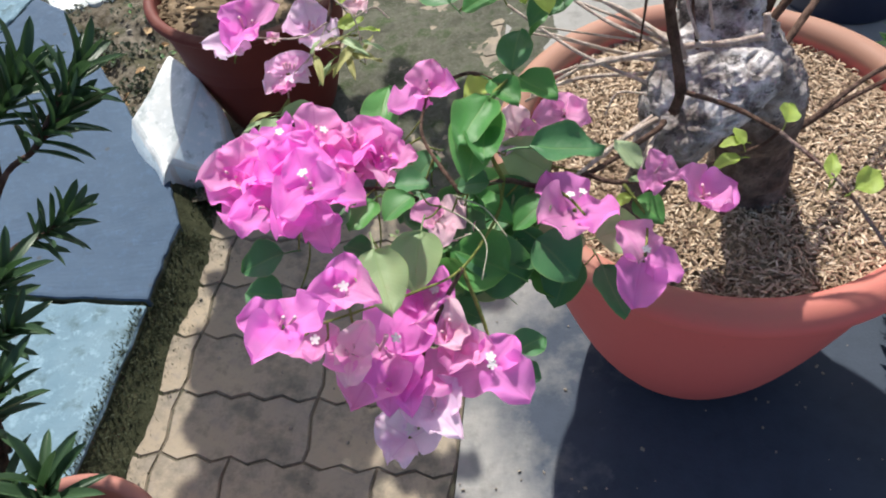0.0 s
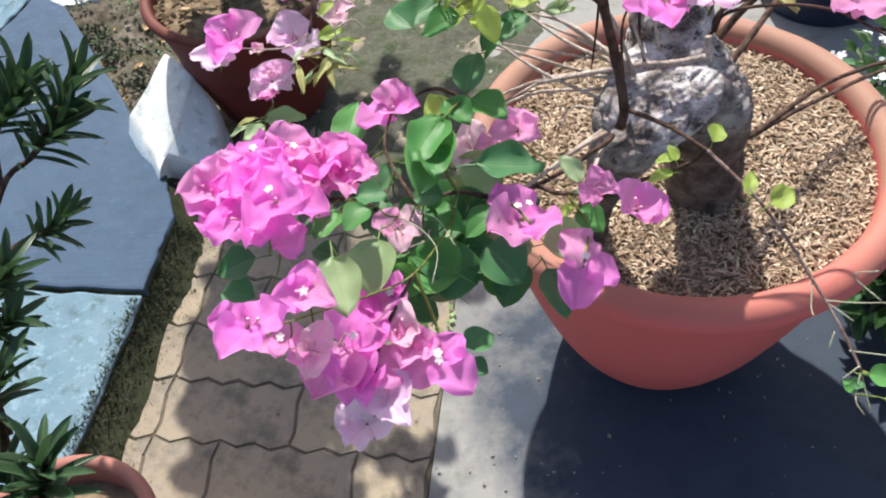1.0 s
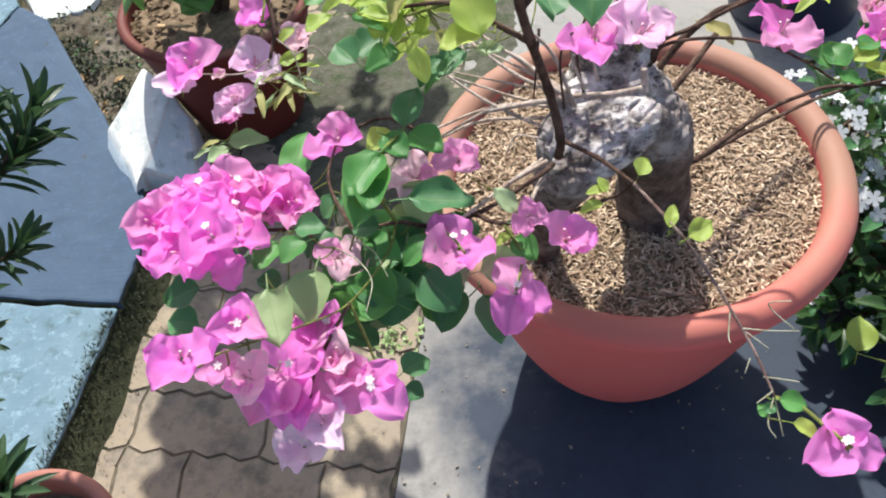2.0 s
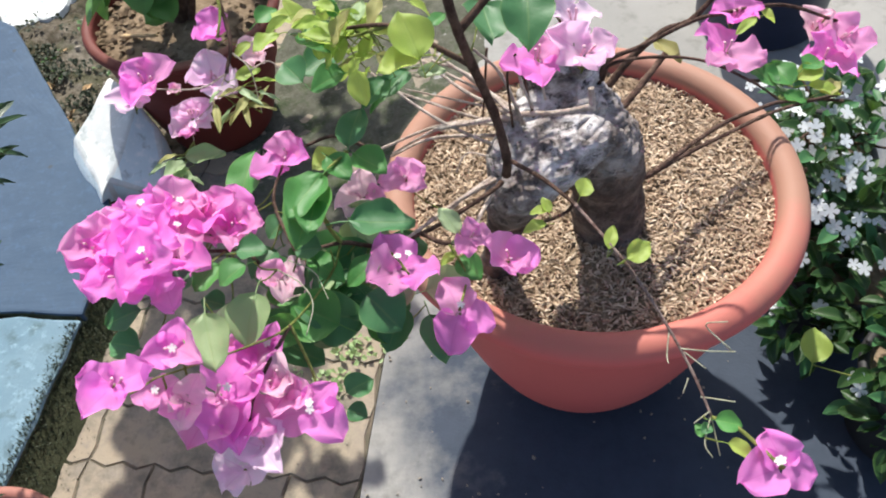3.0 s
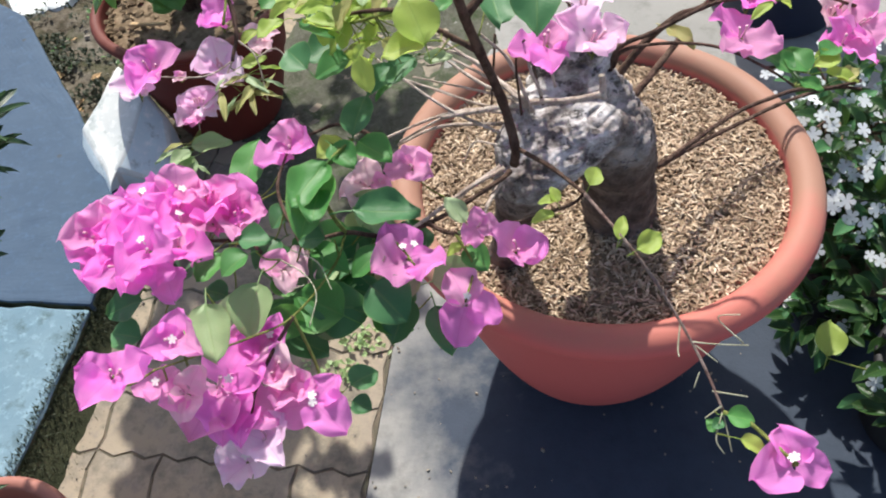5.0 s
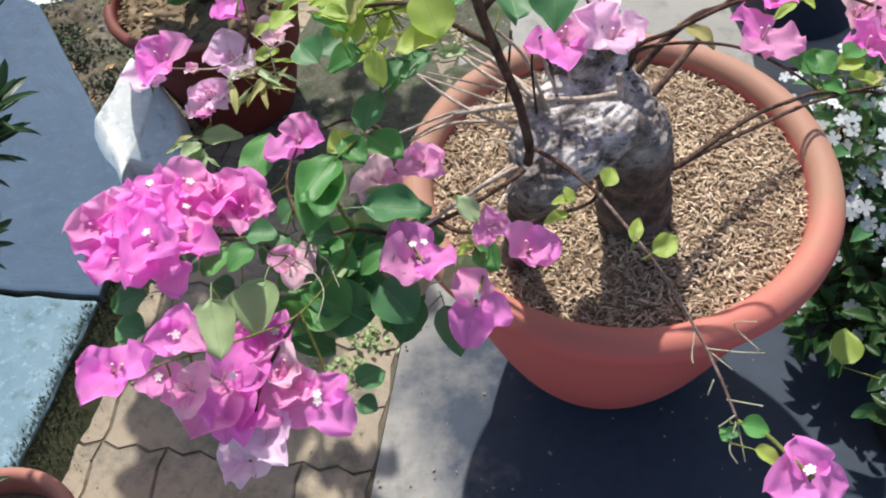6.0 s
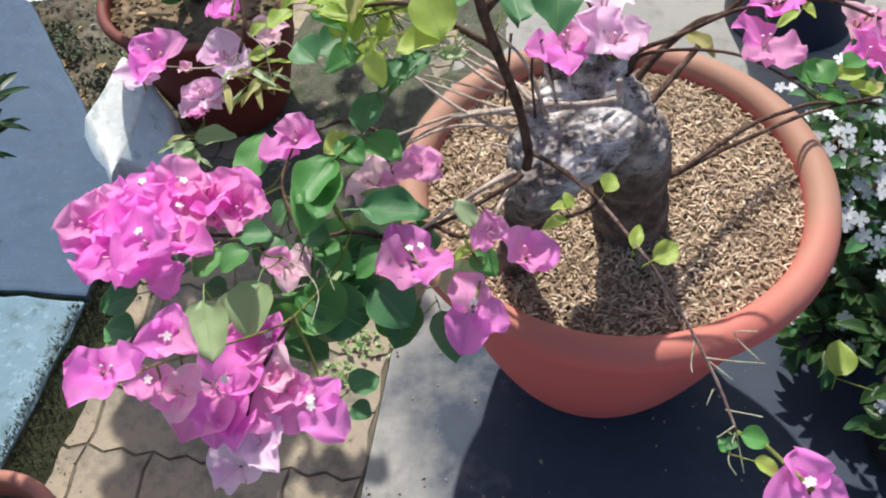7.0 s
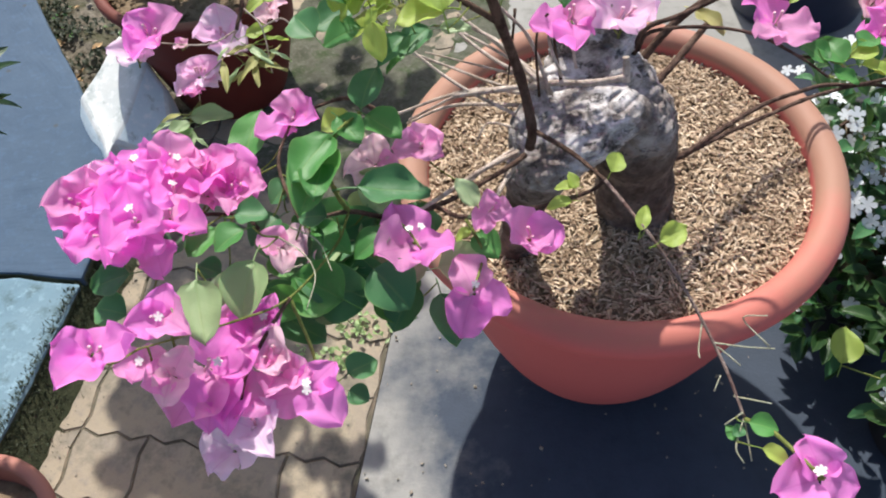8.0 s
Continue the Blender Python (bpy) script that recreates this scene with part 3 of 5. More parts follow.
def blade_mesh(name, outline, material, cup=0.12, fold=0.1, droop=0.15, wave=0.0, nu=6, nv=10, seed=0.0, stalk=False, ruffle=0.0, bend=0.0):
    """A leaf or bract of length 1 along +y; outline(t) gives its half width; UV as the materials expect."""
    verts, uvs, faces = [], [], []
    for j in range(nv + 1):
        t = j / nv
        w = outline(t)
        for i in range(nu + 1):
            s = 2 * i / nu - 1
            x = s * w
            z = cup * (s * s) * w * 2 + fold * abs(s) * w - droop * t * t
            z += wave * math.sin(9 * t + seed + 2.5 * s) * abs(s) * (0.3 + t) + wave * 0.7 * noise.noise((s * 2 + seed, t * 3, seed))
            z += ruffle * math.sin(13 * t + 2 * seed + (1.7 if s > 0 else 0.0)) * s * s * min(1, 3 * (1 - t) + 0.4)
            z += ruffle * 0.45 * math.sin(4 * s + seed) * t ** 3 + 0.05 * noise.noise((s * 1.2 + seed, t * 1.6, 4.0))
            x += bend * t * t
            y = t * (1 - 0.12 * droop) + 0.04 * ruffle * math.sin(7 * s + seed) * t
            verts.append((x, y, z))
            uvs.append((i / nu, t))
    for j in range(nv):
        for i in range(nu):
            a = j * (nu + 1) + i
            faces.append((a, a + 1, a + nu + 2, a + nu + 1))
    if stalk:
        k, r = len(verts), 0.016
        for y, z in ((0.03, -0.006), (-0.16, -0.03), (-0.34, -0.11)):
            for a in (0, 2.1, 4.2):
                verts.append((r * math.cos(a), y, z + r * math.sin(a)))
                uvs.append((0.5, 0.0))
        for j in range(2):
            for i in range(3):
                n = (i + 1) % 3
                faces.append((k + 3 * j + i, k + 3 * j + n, k + 3 * j + 3 + n, k + 3 * j + 3 + i))
    me = bpy.data.meshes.new(name)
    me.from_pydata(verts, [], faces)
    lay = me.uv_layers.new(name="UVMap")
    for loop in me.loops:
        lay.data[loop.index].uv = uvs[loop.vertex_index]
    me.materials.append(material)
    me.shade_smooth()
    return me


def heart(ratio):
    """Half width of an ovate, pointed leaf."""
    def fn(t):
        return ratio * 0.5 * max(0.015, (math.sin(math.pi * min(1, t ** 0.86)) ** 0.68) * (1 - 0.08 * t) * 1.0)
    return fn


def bract_line(ratio, blunt):
    def fn(t):
        a = max(0.0, math.sin(math.pi * min(1.0, 0.08 + 0.92 * t ** 0.95)))
        return ratio * 0.5 * max(0.02, a ** blunt * (1 - 0.10 * t ** 4))
    return fn


LEAF_KINDS = (M_LEAF, M_LEAF_DARK, M_LEAF_PALE, M_LEAF_YOUNG, M_LEAF_WILT)
leaf_meshes = {}


def leaf_mesh(kind, ratio, variant):
    key = (kind, round(ratio * 10), variant)
    if key not in leaf_meshes:
        leaf_meshes[key] = blade_mesh("leaf", heart(round(ratio * 10) / 10 * 1.08), LEAF_KINDS[kind], cup=(0.16, 0.05, 0.22)[variant], fold=(0.12, 0.25, 0.05)[variant],
                                      droop=(0.16, 0.30, 0.06)[variant], wave=(0.03, 0.045, 0.06)[variant], seed=variant * 3.1, stalk=True, ruffle=(0.02, 0.04, 0.03)[variant], bend=(0.0, 0.06, -0.07)[variant])
    return leaf_meshes[key]


def blade_pose(at, along, normal, length, wide=1.0):
    y = along.normalized()
    z = (normal - y * normal.dot(y)).normalized()
    x = y.cross(z)
    m = Matrix((x, y, z)).transposed().to_4x4()
    return Matrix.Translation(at) @ m @ Matrix.Diagonal((length * wide, length, length, 1))


def own_chance(at):
    """Chance that depends on the spot alone, so that one change leaves the rest as it is."""
    return random.Random(round(at[0] * 9973) * 31 + round(at[1] * 9973) * 17 + round(at[2] * 9973))


def add_leaf(parent, at, along, normal, length, ratio, kind, label=""):
    ob = new("leaf", leaf_mesh(kind, ratio, own_chance(at).randrange(3)))
    ob.matrix_local = blade_pose(Vector(at), along, normal, length)
    adopt(ob, parent)
    if label:
        ob["label"] = label
    return ob


WOOD = {}       # places along each plant's branches, where stalks may start


def remember(parent, points):
    WOOD.setdefault(parent.name, []).extend(Vector(p) for p in smooth_line(points, 5))


def stalk(parent, end, reach, r):
    """A thin green stalk from the nearest branch to a leaf or flower."""
    end = Vector(end)
    near = min(WOOD.get(parent.name, [end]), key=lambda p: (p - end).length)
    d = (near - end).length
    if 0.006 < d < reach:
        rnd = own_chance(end)
        mid = near.lerp(end, 0.55) + Vector((rnd.uniform(-0.1, 0.1) * d, rnd.uniform(-0.1, 0.1) * d, -0.08 * d))
        adopt(stem("stalk", [near, mid, end], r * 1.3, r, M_GREEN_STEM, None, "", 5, seed=rnd.uniform(0, 50)), parent)


def leaves_from(parent, rows):
    for x, y, z, length, angle, ratio, kind in rows:
        rnd = own_chance((x, y, z))
        a = radians(angle)
        lie = RIGHT * math.cos(a) + UPWARD * math.sin(a)
        normal = (FACE + RIGHT * rnd.uniform(-0.25, 0.25) + UPWARD * rnd.uniform(0.45, 0.95) * (1 - 0.7 * max(0.0, math.sin(a)))).normalized()
        along = lie - FACE * (lie.dot(normal) / max(0.5, FACE.dot(normal)))
        stalk(parent, Vector((x, y, z)) - along.normalized() * length * 0.25 - normal * length * 0.1, 0.07, 0.0006)
        add_leaf(parent, (x, y, z), along, normal, length * 0.90 * min(1.4, along.length), ratio, kind)


BRACT_KINDS = (M_MAGENTA, M_PINK, M_PALE, M_BLUSH, M_LIGHT)
bract_meshes = {}


def bract_mesh(kind, variant):
    key = (kind, variant)
    if key not in bract_meshes:
        g = random.Random(31 * variant + 5)
        bract_meshes[key] = blade_mesh("bract", bract_line(g.uniform(1.02, 1.28), g.uniform(0.42, 0.57)), BRACT_KINDS[kind], cup=g.uniform(-0.04, 0.26), fold=g.uniform(0.0, 0.14),
                                       droop=g.uniform(-0.12, 0.36), wave=g.uniform(0.07, 0.15), nu=10, nv=11, seed=variant * 2.3, ruffle=g.uniform(0.06, 0.14), bend=g.uniform(-0.14, 0.14))
    return bract_meshes[key]


def star_mesh(name, material, petals=5, length=1.0, width=0.42, tube_len=1.6, dish=0.15):
    """A small trumpet with spread lobes, radius 1."""
    bm = bmesh.new()
    mid = bm.verts.new((0, 0, -dish))
    ring = []
    for k in range(petals):
        a = 2 * math.pi * k / petals
        h = math.pi / petals
        pts = []
        for da, r, z in ((-h, 0.34, 0.0), (-h * 0.75, 0.80, 0.06), (-h * 0.3, 1.0, 0.0), (h * 0.3, 1.0, 0.0), (h * 0.75, 0.80, 0.06)):
            pts.append(bm.verts.new((math.cos(a + da) * r * length, math.sin(a + da) * r * length, z)))
        ring.append(pts)
    for k in range(petals):
        nxt = ring[(k + 1) % petals][0]
        bm.faces.new((mid, *ring[k], nxt))
    low = [bm.verts.new((math.cos(2 * math.pi * k / 6) * 0.16, math.sin(2 * math.pi * k / 6) * 0.16, -0.1)) for k in range(6)]
    end = [bm.verts.new((math.cos(2 * math.pi * k / 6) * 0.22, math.sin(2 * math.pi * k / 6) * 0.22, -tube_len)) for k in range(6)]
    for k in range(6):
        bm.faces.new((end[k], end[(k + 1) % 6], low[(k + 1) % 6], low[k]))
    me = bpy.data.meshes.new(name)
    bm.to_mesh(me)
    bm.free()
    me.materials.append(material)
    me.shade_smooth()
    return me


FLORET = star_mesh("floret", M_FLORET)
bm = bmesh.new()
tube(bm, [(0, 0, -0.55), (0.05, 0.02, -0.25), (0, 0, 0.02)], 0.025, 0.05, 6, 3)
CALYX = bpy.data.meshes.new("flower")
bm.to_mesh(CALYX)
bm.free()
CALYX.materials.append(M_GREEN_STEM)
CALYX.shade_smooth()
bm = bmesh.new()
tube(bm, [(0, 0, 0), (0.05, 0.02, 0.24), (0.04, 0, 0.42)], 0.028, 0.042, 6, 3)
BUD = bpy.data.meshes.new("bud")
bm.to_mesh(BUD)
bm.free()
BUD.materials.append(M_BUD)
BUD.shade_smooth()


def add_flower(parent, at, facing, size, spin, kind, open_deg=62, florets=1, turns=None):
    """Three papery bracts round a tiny white trumpet."""
    rnd = own_chance(at)
    z = facing.normalized()
    x = UPWARD.cross(z)
    x = x.normalized() if x.length > 0.01 else RIGHT.copy()
    m = Matrix((x, z.cross(x), z)).transposed().to_4x4()
    fl = new("flower", CALYX)
    fl.matrix_local = Matrix.Translation(Vector(at)) @ m @ pose(0, 0, 0, 0, 0, spin) @ Matrix.Scale(size, 4)
    adopt(fl, parent)
    for k in range(3):
        b = new("bract", bract_mesh(kind if rnd.random() < 0.85 else (1, 0, 4, 1, 2)[kind], rnd.randrange(9)))
        o = open_deg + rnd.uniform(-24, 20)
        b.parent = fl
        s = rnd.uniform(0.86, 1.16)
        b.matrix_local = pose(0, 0, 0, 0, 0, turns[k] if turns else 120 * k + rnd.uniform(-14, 14)) @ pose(0, 0.03, 0, 90 - o) @ pose(0, 0, 0, 0, rnd.uniform(-14, 14)) @ Matrix.Scale(s, 4)
    for k in range(2):
        a = radians(120 * k + rnd.uniform(30, 90))
        open_star = k < florets
        ob = new("floret" if open_star else "bud", FLORET if open_star else BUD)
        ob.parent = fl
        lean = pose(0.10 * math.cos(a), 0.10 * math.sin(a), 0, rnd.uniform(-24, 24), rnd.uniform(-24, 24), 0)
        ob.matrix_local = lean @ pose(0, 0, 0.42, 0, 0, rnd.uniform(0, 72)) @ Matrix.Scale(0.0036 / size, 4) if open_star else lean
    return fl


def flowers_from(parent, rows, outward=None, spread=0.35, open_deg=62, florets=None, grow=1.08, lift=0.75):
    for x, y, z, size, spin, kind in rows:
        rnd = own_chance((x, y, z))
        facing = FACE + RIGHT * rnd.uniform(-spread, spread) + UPWARD * (lift + rnd.uniform(-spread, spread))
        if outward is not None:
            facing += (Vector((x, y, z)) - outward) * 4
        stalk(parent, Vector((x, y, z)) - facing.normalized() * size * 0.5, 0.13, 0.0007)
        n = florets if florets is not None else (1 if rnd.random() < 0.7 else 0)
        add_flower(parent, (x, y, z), facing, size * grow, spin, kind, open_deg, n)


def posed_flowers(parent, rows, lift=0.52, side=0.12):
    """Flowers whose three bracts are set one by one: degrees round the flower, from upward over the left."""
    for x, y, z, size, kind, opened, a, b, c, n in rows:
        rnd = own_chance((x, y, z))
        facing = FACE + RIGHT * rnd.uniform(-side, side) + UPWARD * (lift + rnd.uniform(-side, side))
        stalk(parent, Vector((x, y, z)) - facing.normalized() * size * 0.5, 0.13, 0.0007)
        add_flower(parent, (x, y, z), facing, size * 1.12, 0, kind, opened - 4, n, (a, b, c))


# ---- the bougainvillea in the wide pot ----
plant = new("bougainvillea")
plant.location = (0.355, 0.575, SOIL)
tagged(plant, "old bougainvillea with stout gnarled trunk and magenta bracts", "bougainvillea")


def gnarled_trunk(parent):
    blobs = []

    def chain(points):
        for (p, r), (q, s) in zip(points, points[1:]):
            for k in range(6):
                t = k / 5
                blobs.append((Vector(p).lerp(Vector(q), t), r + (s - r) * t))

    chain([((0.366, 0.616, 0.375), 0.056), ((0.362, 0.614, 0.42), 0.045), ((0.352, 0.602, 0.50), 0.045), ((0.339, 0.595, 0.56), 0.048), ((0.322, 0.600, 0.598), 0.042)])
    chain([((0.326, 0.600, 0.592), 0.046), ((0.288, 0.575, 0.605), 0.050), ((0.254, 0.552, 0.592), 0.046), ((0.240, 0.536, 0.574), 0.036), ((0.228, 0.545, 0.530), 0.027), ((0.221, 0.560, 0.470), 0.020), ((0.218, 0.573, 0.395), 0.023)])
    chain([((0.255, 0.575, 0.618), 0.030), ((0.285, 0.590, 0.626), 0.030), ((0.312, 0.602, 0.618), 0.030)])
    # the stump of the old leader behind the cut
    chain([((0.280, 0.624, 0.620), 0.027), ((0.283, 0.628, 0.660), 0.025)])
    chain([((0.318, 0.626, 0.615), 0.028), ((0.316, 0.630, 0.654), 0.024)])
    bm = bmesh.new()
    for c, r in blobs:
        bmesh.ops.create_icosphere(bm, subdivisions=2, radius=r, matrix=Matrix.Translation(c))
    me = bpy.data.meshes.new("trunk_form")
    bm.to_mesh(me)
    bm.free()
    tmp = new("trunk_form", me)
    mod = tmp.modifiers.new("remesh", "REMESH")
    mod.mode, mod.voxel_size = "VOXEL", 0.0022
    bpy.context.view_layer.update()
    solid = bpy.data.meshes.new_from_object(tmp.evaluated_get(bpy.context.evaluated_depsgraph_get()))
    bpy.data.objects.remove(tmp)
    bpy.data.meshes.remove(me)
    bm = bmesh.new()
    bm.from_mesh(solid)
    bpy.data.meshes.remove(solid)
    bmesh.ops.smooth_vert(bm, verts=bm.verts, factor=0.5, use_axis_x=True, use_axis_y=True, use_axis_z=True)
    for v in bm.verts:
        # the old cut surface slopes down to the front
        cap = 0.642 - 0.55 * (0.60 - v.co.y) - max(0.0, v.co.x - 0.325) * 1.1
        if v.co.z > cap and v.co.z > 0.56 and (v.co.y < 0.600 or v.co.x > 0.350):
            v.co.z = cap + (v.co.z - cap) * 0.12
    bm.normal_update()
    moves = []
    grain = Vector((0.80, 0.42, 0.26)).normalized()
    for v in bm.verts:
        p = v.co
        head = min(1.0, max(0.0, (p.z - 0.53) / 0.05))
        way = grain if head > 0.5 else Vector((0.1, 0.0, 1.0)).normalized()
        warp = Vector((noise.noise(p * 40), noise.noise(p * 40 + Vector((9, 2, 4))), noise.noise(p * 40 + Vector((1, 8, 6))))) * 0.008
        q = p + warp
        q = q - way * (q.dot(way) * 0.62)
        big = noise.noise(p * 22)
        ridge = 1 - abs(noise.noise(q * 60 + Vector((3, 1, 7)))) * 2.4
        ledge = math.floor((noise.noise(q * 85 + Vector((11, 4, 2))) + 0.5) * 3.2) / 3.2
        crack = max(0.0, 1 - abs(noise.noise(q * 44 + Vector((5, 5, 1)))) * 10)
        fine = noise.fractal(q * 190, 0.8, 2.1, 3)
        groove = 0.0
        if p.z > 0.595 and 0.25 < p.x < 0.375:
            groove = math.exp(-((p.y - 0.579 - 0.005 * noise.noise((p.x * 30, 0, 2))) / 0.0045) ** 2)
        moves.append(v.normal * (-0.008 * groove + 0.0062 * big + (0.22 + 0.78 * head) * (0.0016 * ridge + 0.0036 * ledge - 0.0010 + 0.0016 * fine - 0.0034 * crack)))
    for v, d in zip(bm.verts, moves):
        v.co += d
        if v.co.z > 0.680:
            v.co.z = 0.680 + (v.co.z - 0.680) * 0.3
    ob = link_mesh("trunk", bm, M_BARK, label="stout grey trunk with flaking bark")
    return adopt(ob, parent)


gnarled_trunk(plant)


def limb(points, r0, r1, material=M_STEM, name="branch", sides=7):
    ob = stem(name, points, r0, r1, material, None, "", sides, seed=rnd.uniform(0, 50))
    remember(plant, points)
    return adopt(ob, plant)


def bough(points, r, material):
    return limb(points, r, r * 0.6, material, "branch", 6)


limb([(0.219, 0.506, 0.630), (0.219, 0.501, 0.660), (0.210, 0.511, 0.707), (0.192, 0.498, 0.773), (0.181, 0.484, 0.819), (0.173, 0.480, 0.866), (0.168, 0.55, 0.94), (0.16, 0.66, 1.04)], 0.0046, 0.0036)
limb([(0.192, 0.498, 0.773), (0.170, 0.500, 0.79), (0.130, 0.530, 0.80), (0.075, 0.570, 0.775)], 0.003, 0.0015)
limb([(0.181, 0.484, 0.819), (0.21, 0.50, 0.84), (0.26, 0.55, 0.87)], 0.004, 0.002)
limb([(0.219, 0.503, 0.655), (0.243, 0.454, 0.674), (0.263, 0.413, 0.681)], 0.0025, 0.0016)
limb([(0.263, 0.413, 0.681), (0.283, 0.363, 0.679), (0.301, 0.338, 0.659), (0.317, 0.309, 0.637), (0.329, 0.273, 0.621), (0.336, 0.239, 0.607)], 0.0015, 0.0011, M_BROWN)
limb([(0.336, 0.239, 0.607), (0.350, 0.226, 0.612), (0.362, 0.200, 0.618), (0.371, 0.187, 0.617)], 0.0018, 0.0014, M_GREEN_STEM)
limb([(0.318, 0.306, 0.634), (0.312, 0.288, 0.627), (0.311, 0.281, 0.627)], 0.0007, 0.0005, M_DRY, "twig", 5)
limb([(0.324, 0.291, 0.629), (0.343, 0.285, 0.630), (0.362, 0.277, 0.637)], 0.0007, 0.0005, M_DRY, "twig", 5)
limb([(0.326, 0.289, 0.627), (0.340, 0.274, 0.622)], 0.0007, 0.0005, M_DRY, "twig", 5)
limb([(0.360, 0.281, 0.634), (0.345, 0.301, 0.643), (0.359, 0.296, 0.652)], 0.0007, 0.0005, M_DRY, "twig", 5)
limb([(0.325, 0.270, 0.618), (0.319, 0.261, 0.611)], 0.0007, 0.0005, M_DRY, "twig", 5)
limb([(0.331, 0.255, 0.613), (0.354, 0.244, 0.618)], 0.0007, 0.0005, M_DRY, "twig", 5)
limb([(0.335, 0.243, 0.610), (0.321, 0.237, 0.606)], 0.0007, 0.0005, M_DRY, "twig", 5)
limb([(0.336, 0.241, 0.607), (0.326, 0.222, 0.600), (0.330, 0.212, 0.594)], 0.0007, 0.0005, M_DRY, "twig", 5)
limb([(0.336, 0.240, 0.606), (0.338, 0.215, 0.588)], 0.0007, 0.0005, M_DRY, "twig", 5)
limb([(0.372, 0.590, 0.500), (0.400, 0.595, 0.500), (0.450, 0.631, 0.492), (0.521, 0.681, 0.478), (0.574, 0.707, 0.468), (0.617, 0.722, 0.462), (0.655, 0.714, 0.465), (0.690, 0.709, 0.475)], 0.0033, 0.0022)
limb([(0.372, 0.592, 0.494), (0.401, 0.597, 0.496), (0.457, 0.630, 0.488), (0.525, 0.668, 0.474), (0.579, 0.697, 0.464), (0.622, 0.714, 0.458), (0.664, 0.716, 0.462), (0.689, 0.701, 0.468)], 0.0031, 0.0020)
limb([(0.335, 0.612, 0.635), (0.342, 0.610, 0.665), (0.377, 0.614, 0.674), (0.424, 0.618, 0.692), (0.455, 0.617, 0.698), (0.530, 0.640, 0.680), (0.600, 0.645, 0.645)], 0.0028, 0.0017)
limb([(0.338, 0.610, 0.640), (0.347, 0.608, 0.662), (0.391, 0.601, 0.668), (0.436, 0.586, 0.666), (0.474, 0.562, 0.654), (0.498, 0.544, 0.642)], 0.0021, 0.0011)
limb([(0.474, 0.562, 0.654), (0.500, 0.575, 0.640), (0.540, 0.590, 0.625), (0.573, 0.600, 0.628)], 0.0018, 0.0012)
limb([(0.345, 0.605, 0.585), (0.370, 0.622, 0.590), (0.406, 0.659, 0.594), (0.443, 0.696, 0.602)], 0.0042, 0.0036)
limb([(0.340, 0.617, 0.610), (0.372, 0.629, 0.647), (0.405, 0.632, 0.675), (0.442, 0.642, 0.682), (0.50, 0.66, 0.75)], 0.0045, 0.002)
limb([(0.157, 0.594, 0.620), (0.201, 0.584, 0.631), (0.251, 0.570, 0.645), (0.279, 0.560, 0.650), (0.314, 0.561, 0.651)], 0.0026, 0.0030, M_TWIG)
limb([(0.315, 0.560, 0.647), (0.315, 0.564, 0.659), (0.314, 0.568, 0.669)], 0.0036, 0.0032, M_TWIG)
bough([(0.245, 0.570, 0.630), (0.203, 0.596, 0.621), (0.158, 0.611, 0.607), (0.093, 0.583, 0.611)], 0.0022, M_TWIG)
bough([(0.244, 0.573, 0.641), (0.208, 0.622, 0.642), (0.154, 0.676, 0.646)], 0.002, M_TWIG)
bough([(0.241, 0.573, 0.648), (0.206, 0.629, 0.647), (0.170, 0.672, 0.656)], 0.0022, M_TWIG)
bough([(0.234, 0.577, 0.632), (0.197, 0.601, 0.625), (0.123, 0.653, 0.628)], 0.0016, M_TWIG)
bough([(0.215, 0.599, 0.636), (0.189, 0.622, 0.629), (0.134, 0.661, 0.622)], 0.0014, M_TWIG)
bough([(0.228, 0.575, 0.630), (0.176, 0.597, 0.622), (0.111, 0.594, 0.594)], 0.0019, M_TWIG)
bough([(0.207, 0.521, 0.613), (0.181, 0.511, 0.605), (0.158, 0.498, 0.595)], 0.0022, M_TWIG)
bough([(0.208, 0.506, 0.614), (0.188, 0.480, 0.606), (0.180, 0.462, 0.605)], 0.002, M_TWIG)
bough([(0.207, 0.545, 0.619), (0.187, 0.564, 0.608), (0.174, 0.556, 0.590)], 0.0012, M_TWIG)
bough([(0.257, 0.570, 0.652), (0.246, 0.579, 0.683), (0.245, 0.587, 0.703)], 0.0018, M_TWIG)
bough([(0.271, 0.575, 0.656), (0.265, 0.581, 0.685), (0.256, 0.586, 0.715)], 0.0016, M_TWIG)
bough([(0.230, 0.575, 0.615), (0.157, 0.602, 0.600), (0.108, 0.606, 0.578)], 0.0021, M_TWIG)
bough([(0.244, 0.570, 0.640), (0.203, 0.599, 0.623), (0.161, 0.639, 0.616), (0.124, 0.675, 0.607)], 0.0018, M_TWIG)
bough([(0.240, 0.574, 0.640), (0.195, 0.622, 0.641), (0.157, 0.668, 0.652)], 0.0023, M_TWIG)
bough([(0.235, 0.570, 0.650), (0.202, 0.634, 0.651), (0.166, 0.675, 0.645)], 0.0022, M_TWIG)
bough([(0.218, 0.606, 0.705), (0.214, 0.593, 0.682), (0.208, 0.580, 0.640)], 0.0016, M_STEM)
bough([(0.236, 0.565, 0.635), (0.233, 0.575, 0.681), (0.232, 0.560, 0.719), (0.234, 0.534, 0.750)], 0.0015, M_STEM)
bough([(0.247, 0.566, 0.635), (0.228, 0.584, 0.688), (0.201, 0.574, 0.731)], 0.0022, M_TWIG)
bough([(0.258, 0.570, 0.64), (0.250, 0.580, 0.70), (0.270, 0.575, 0.76), (0.284, 0.53, 0.755)], 0.0016, M_STEM)
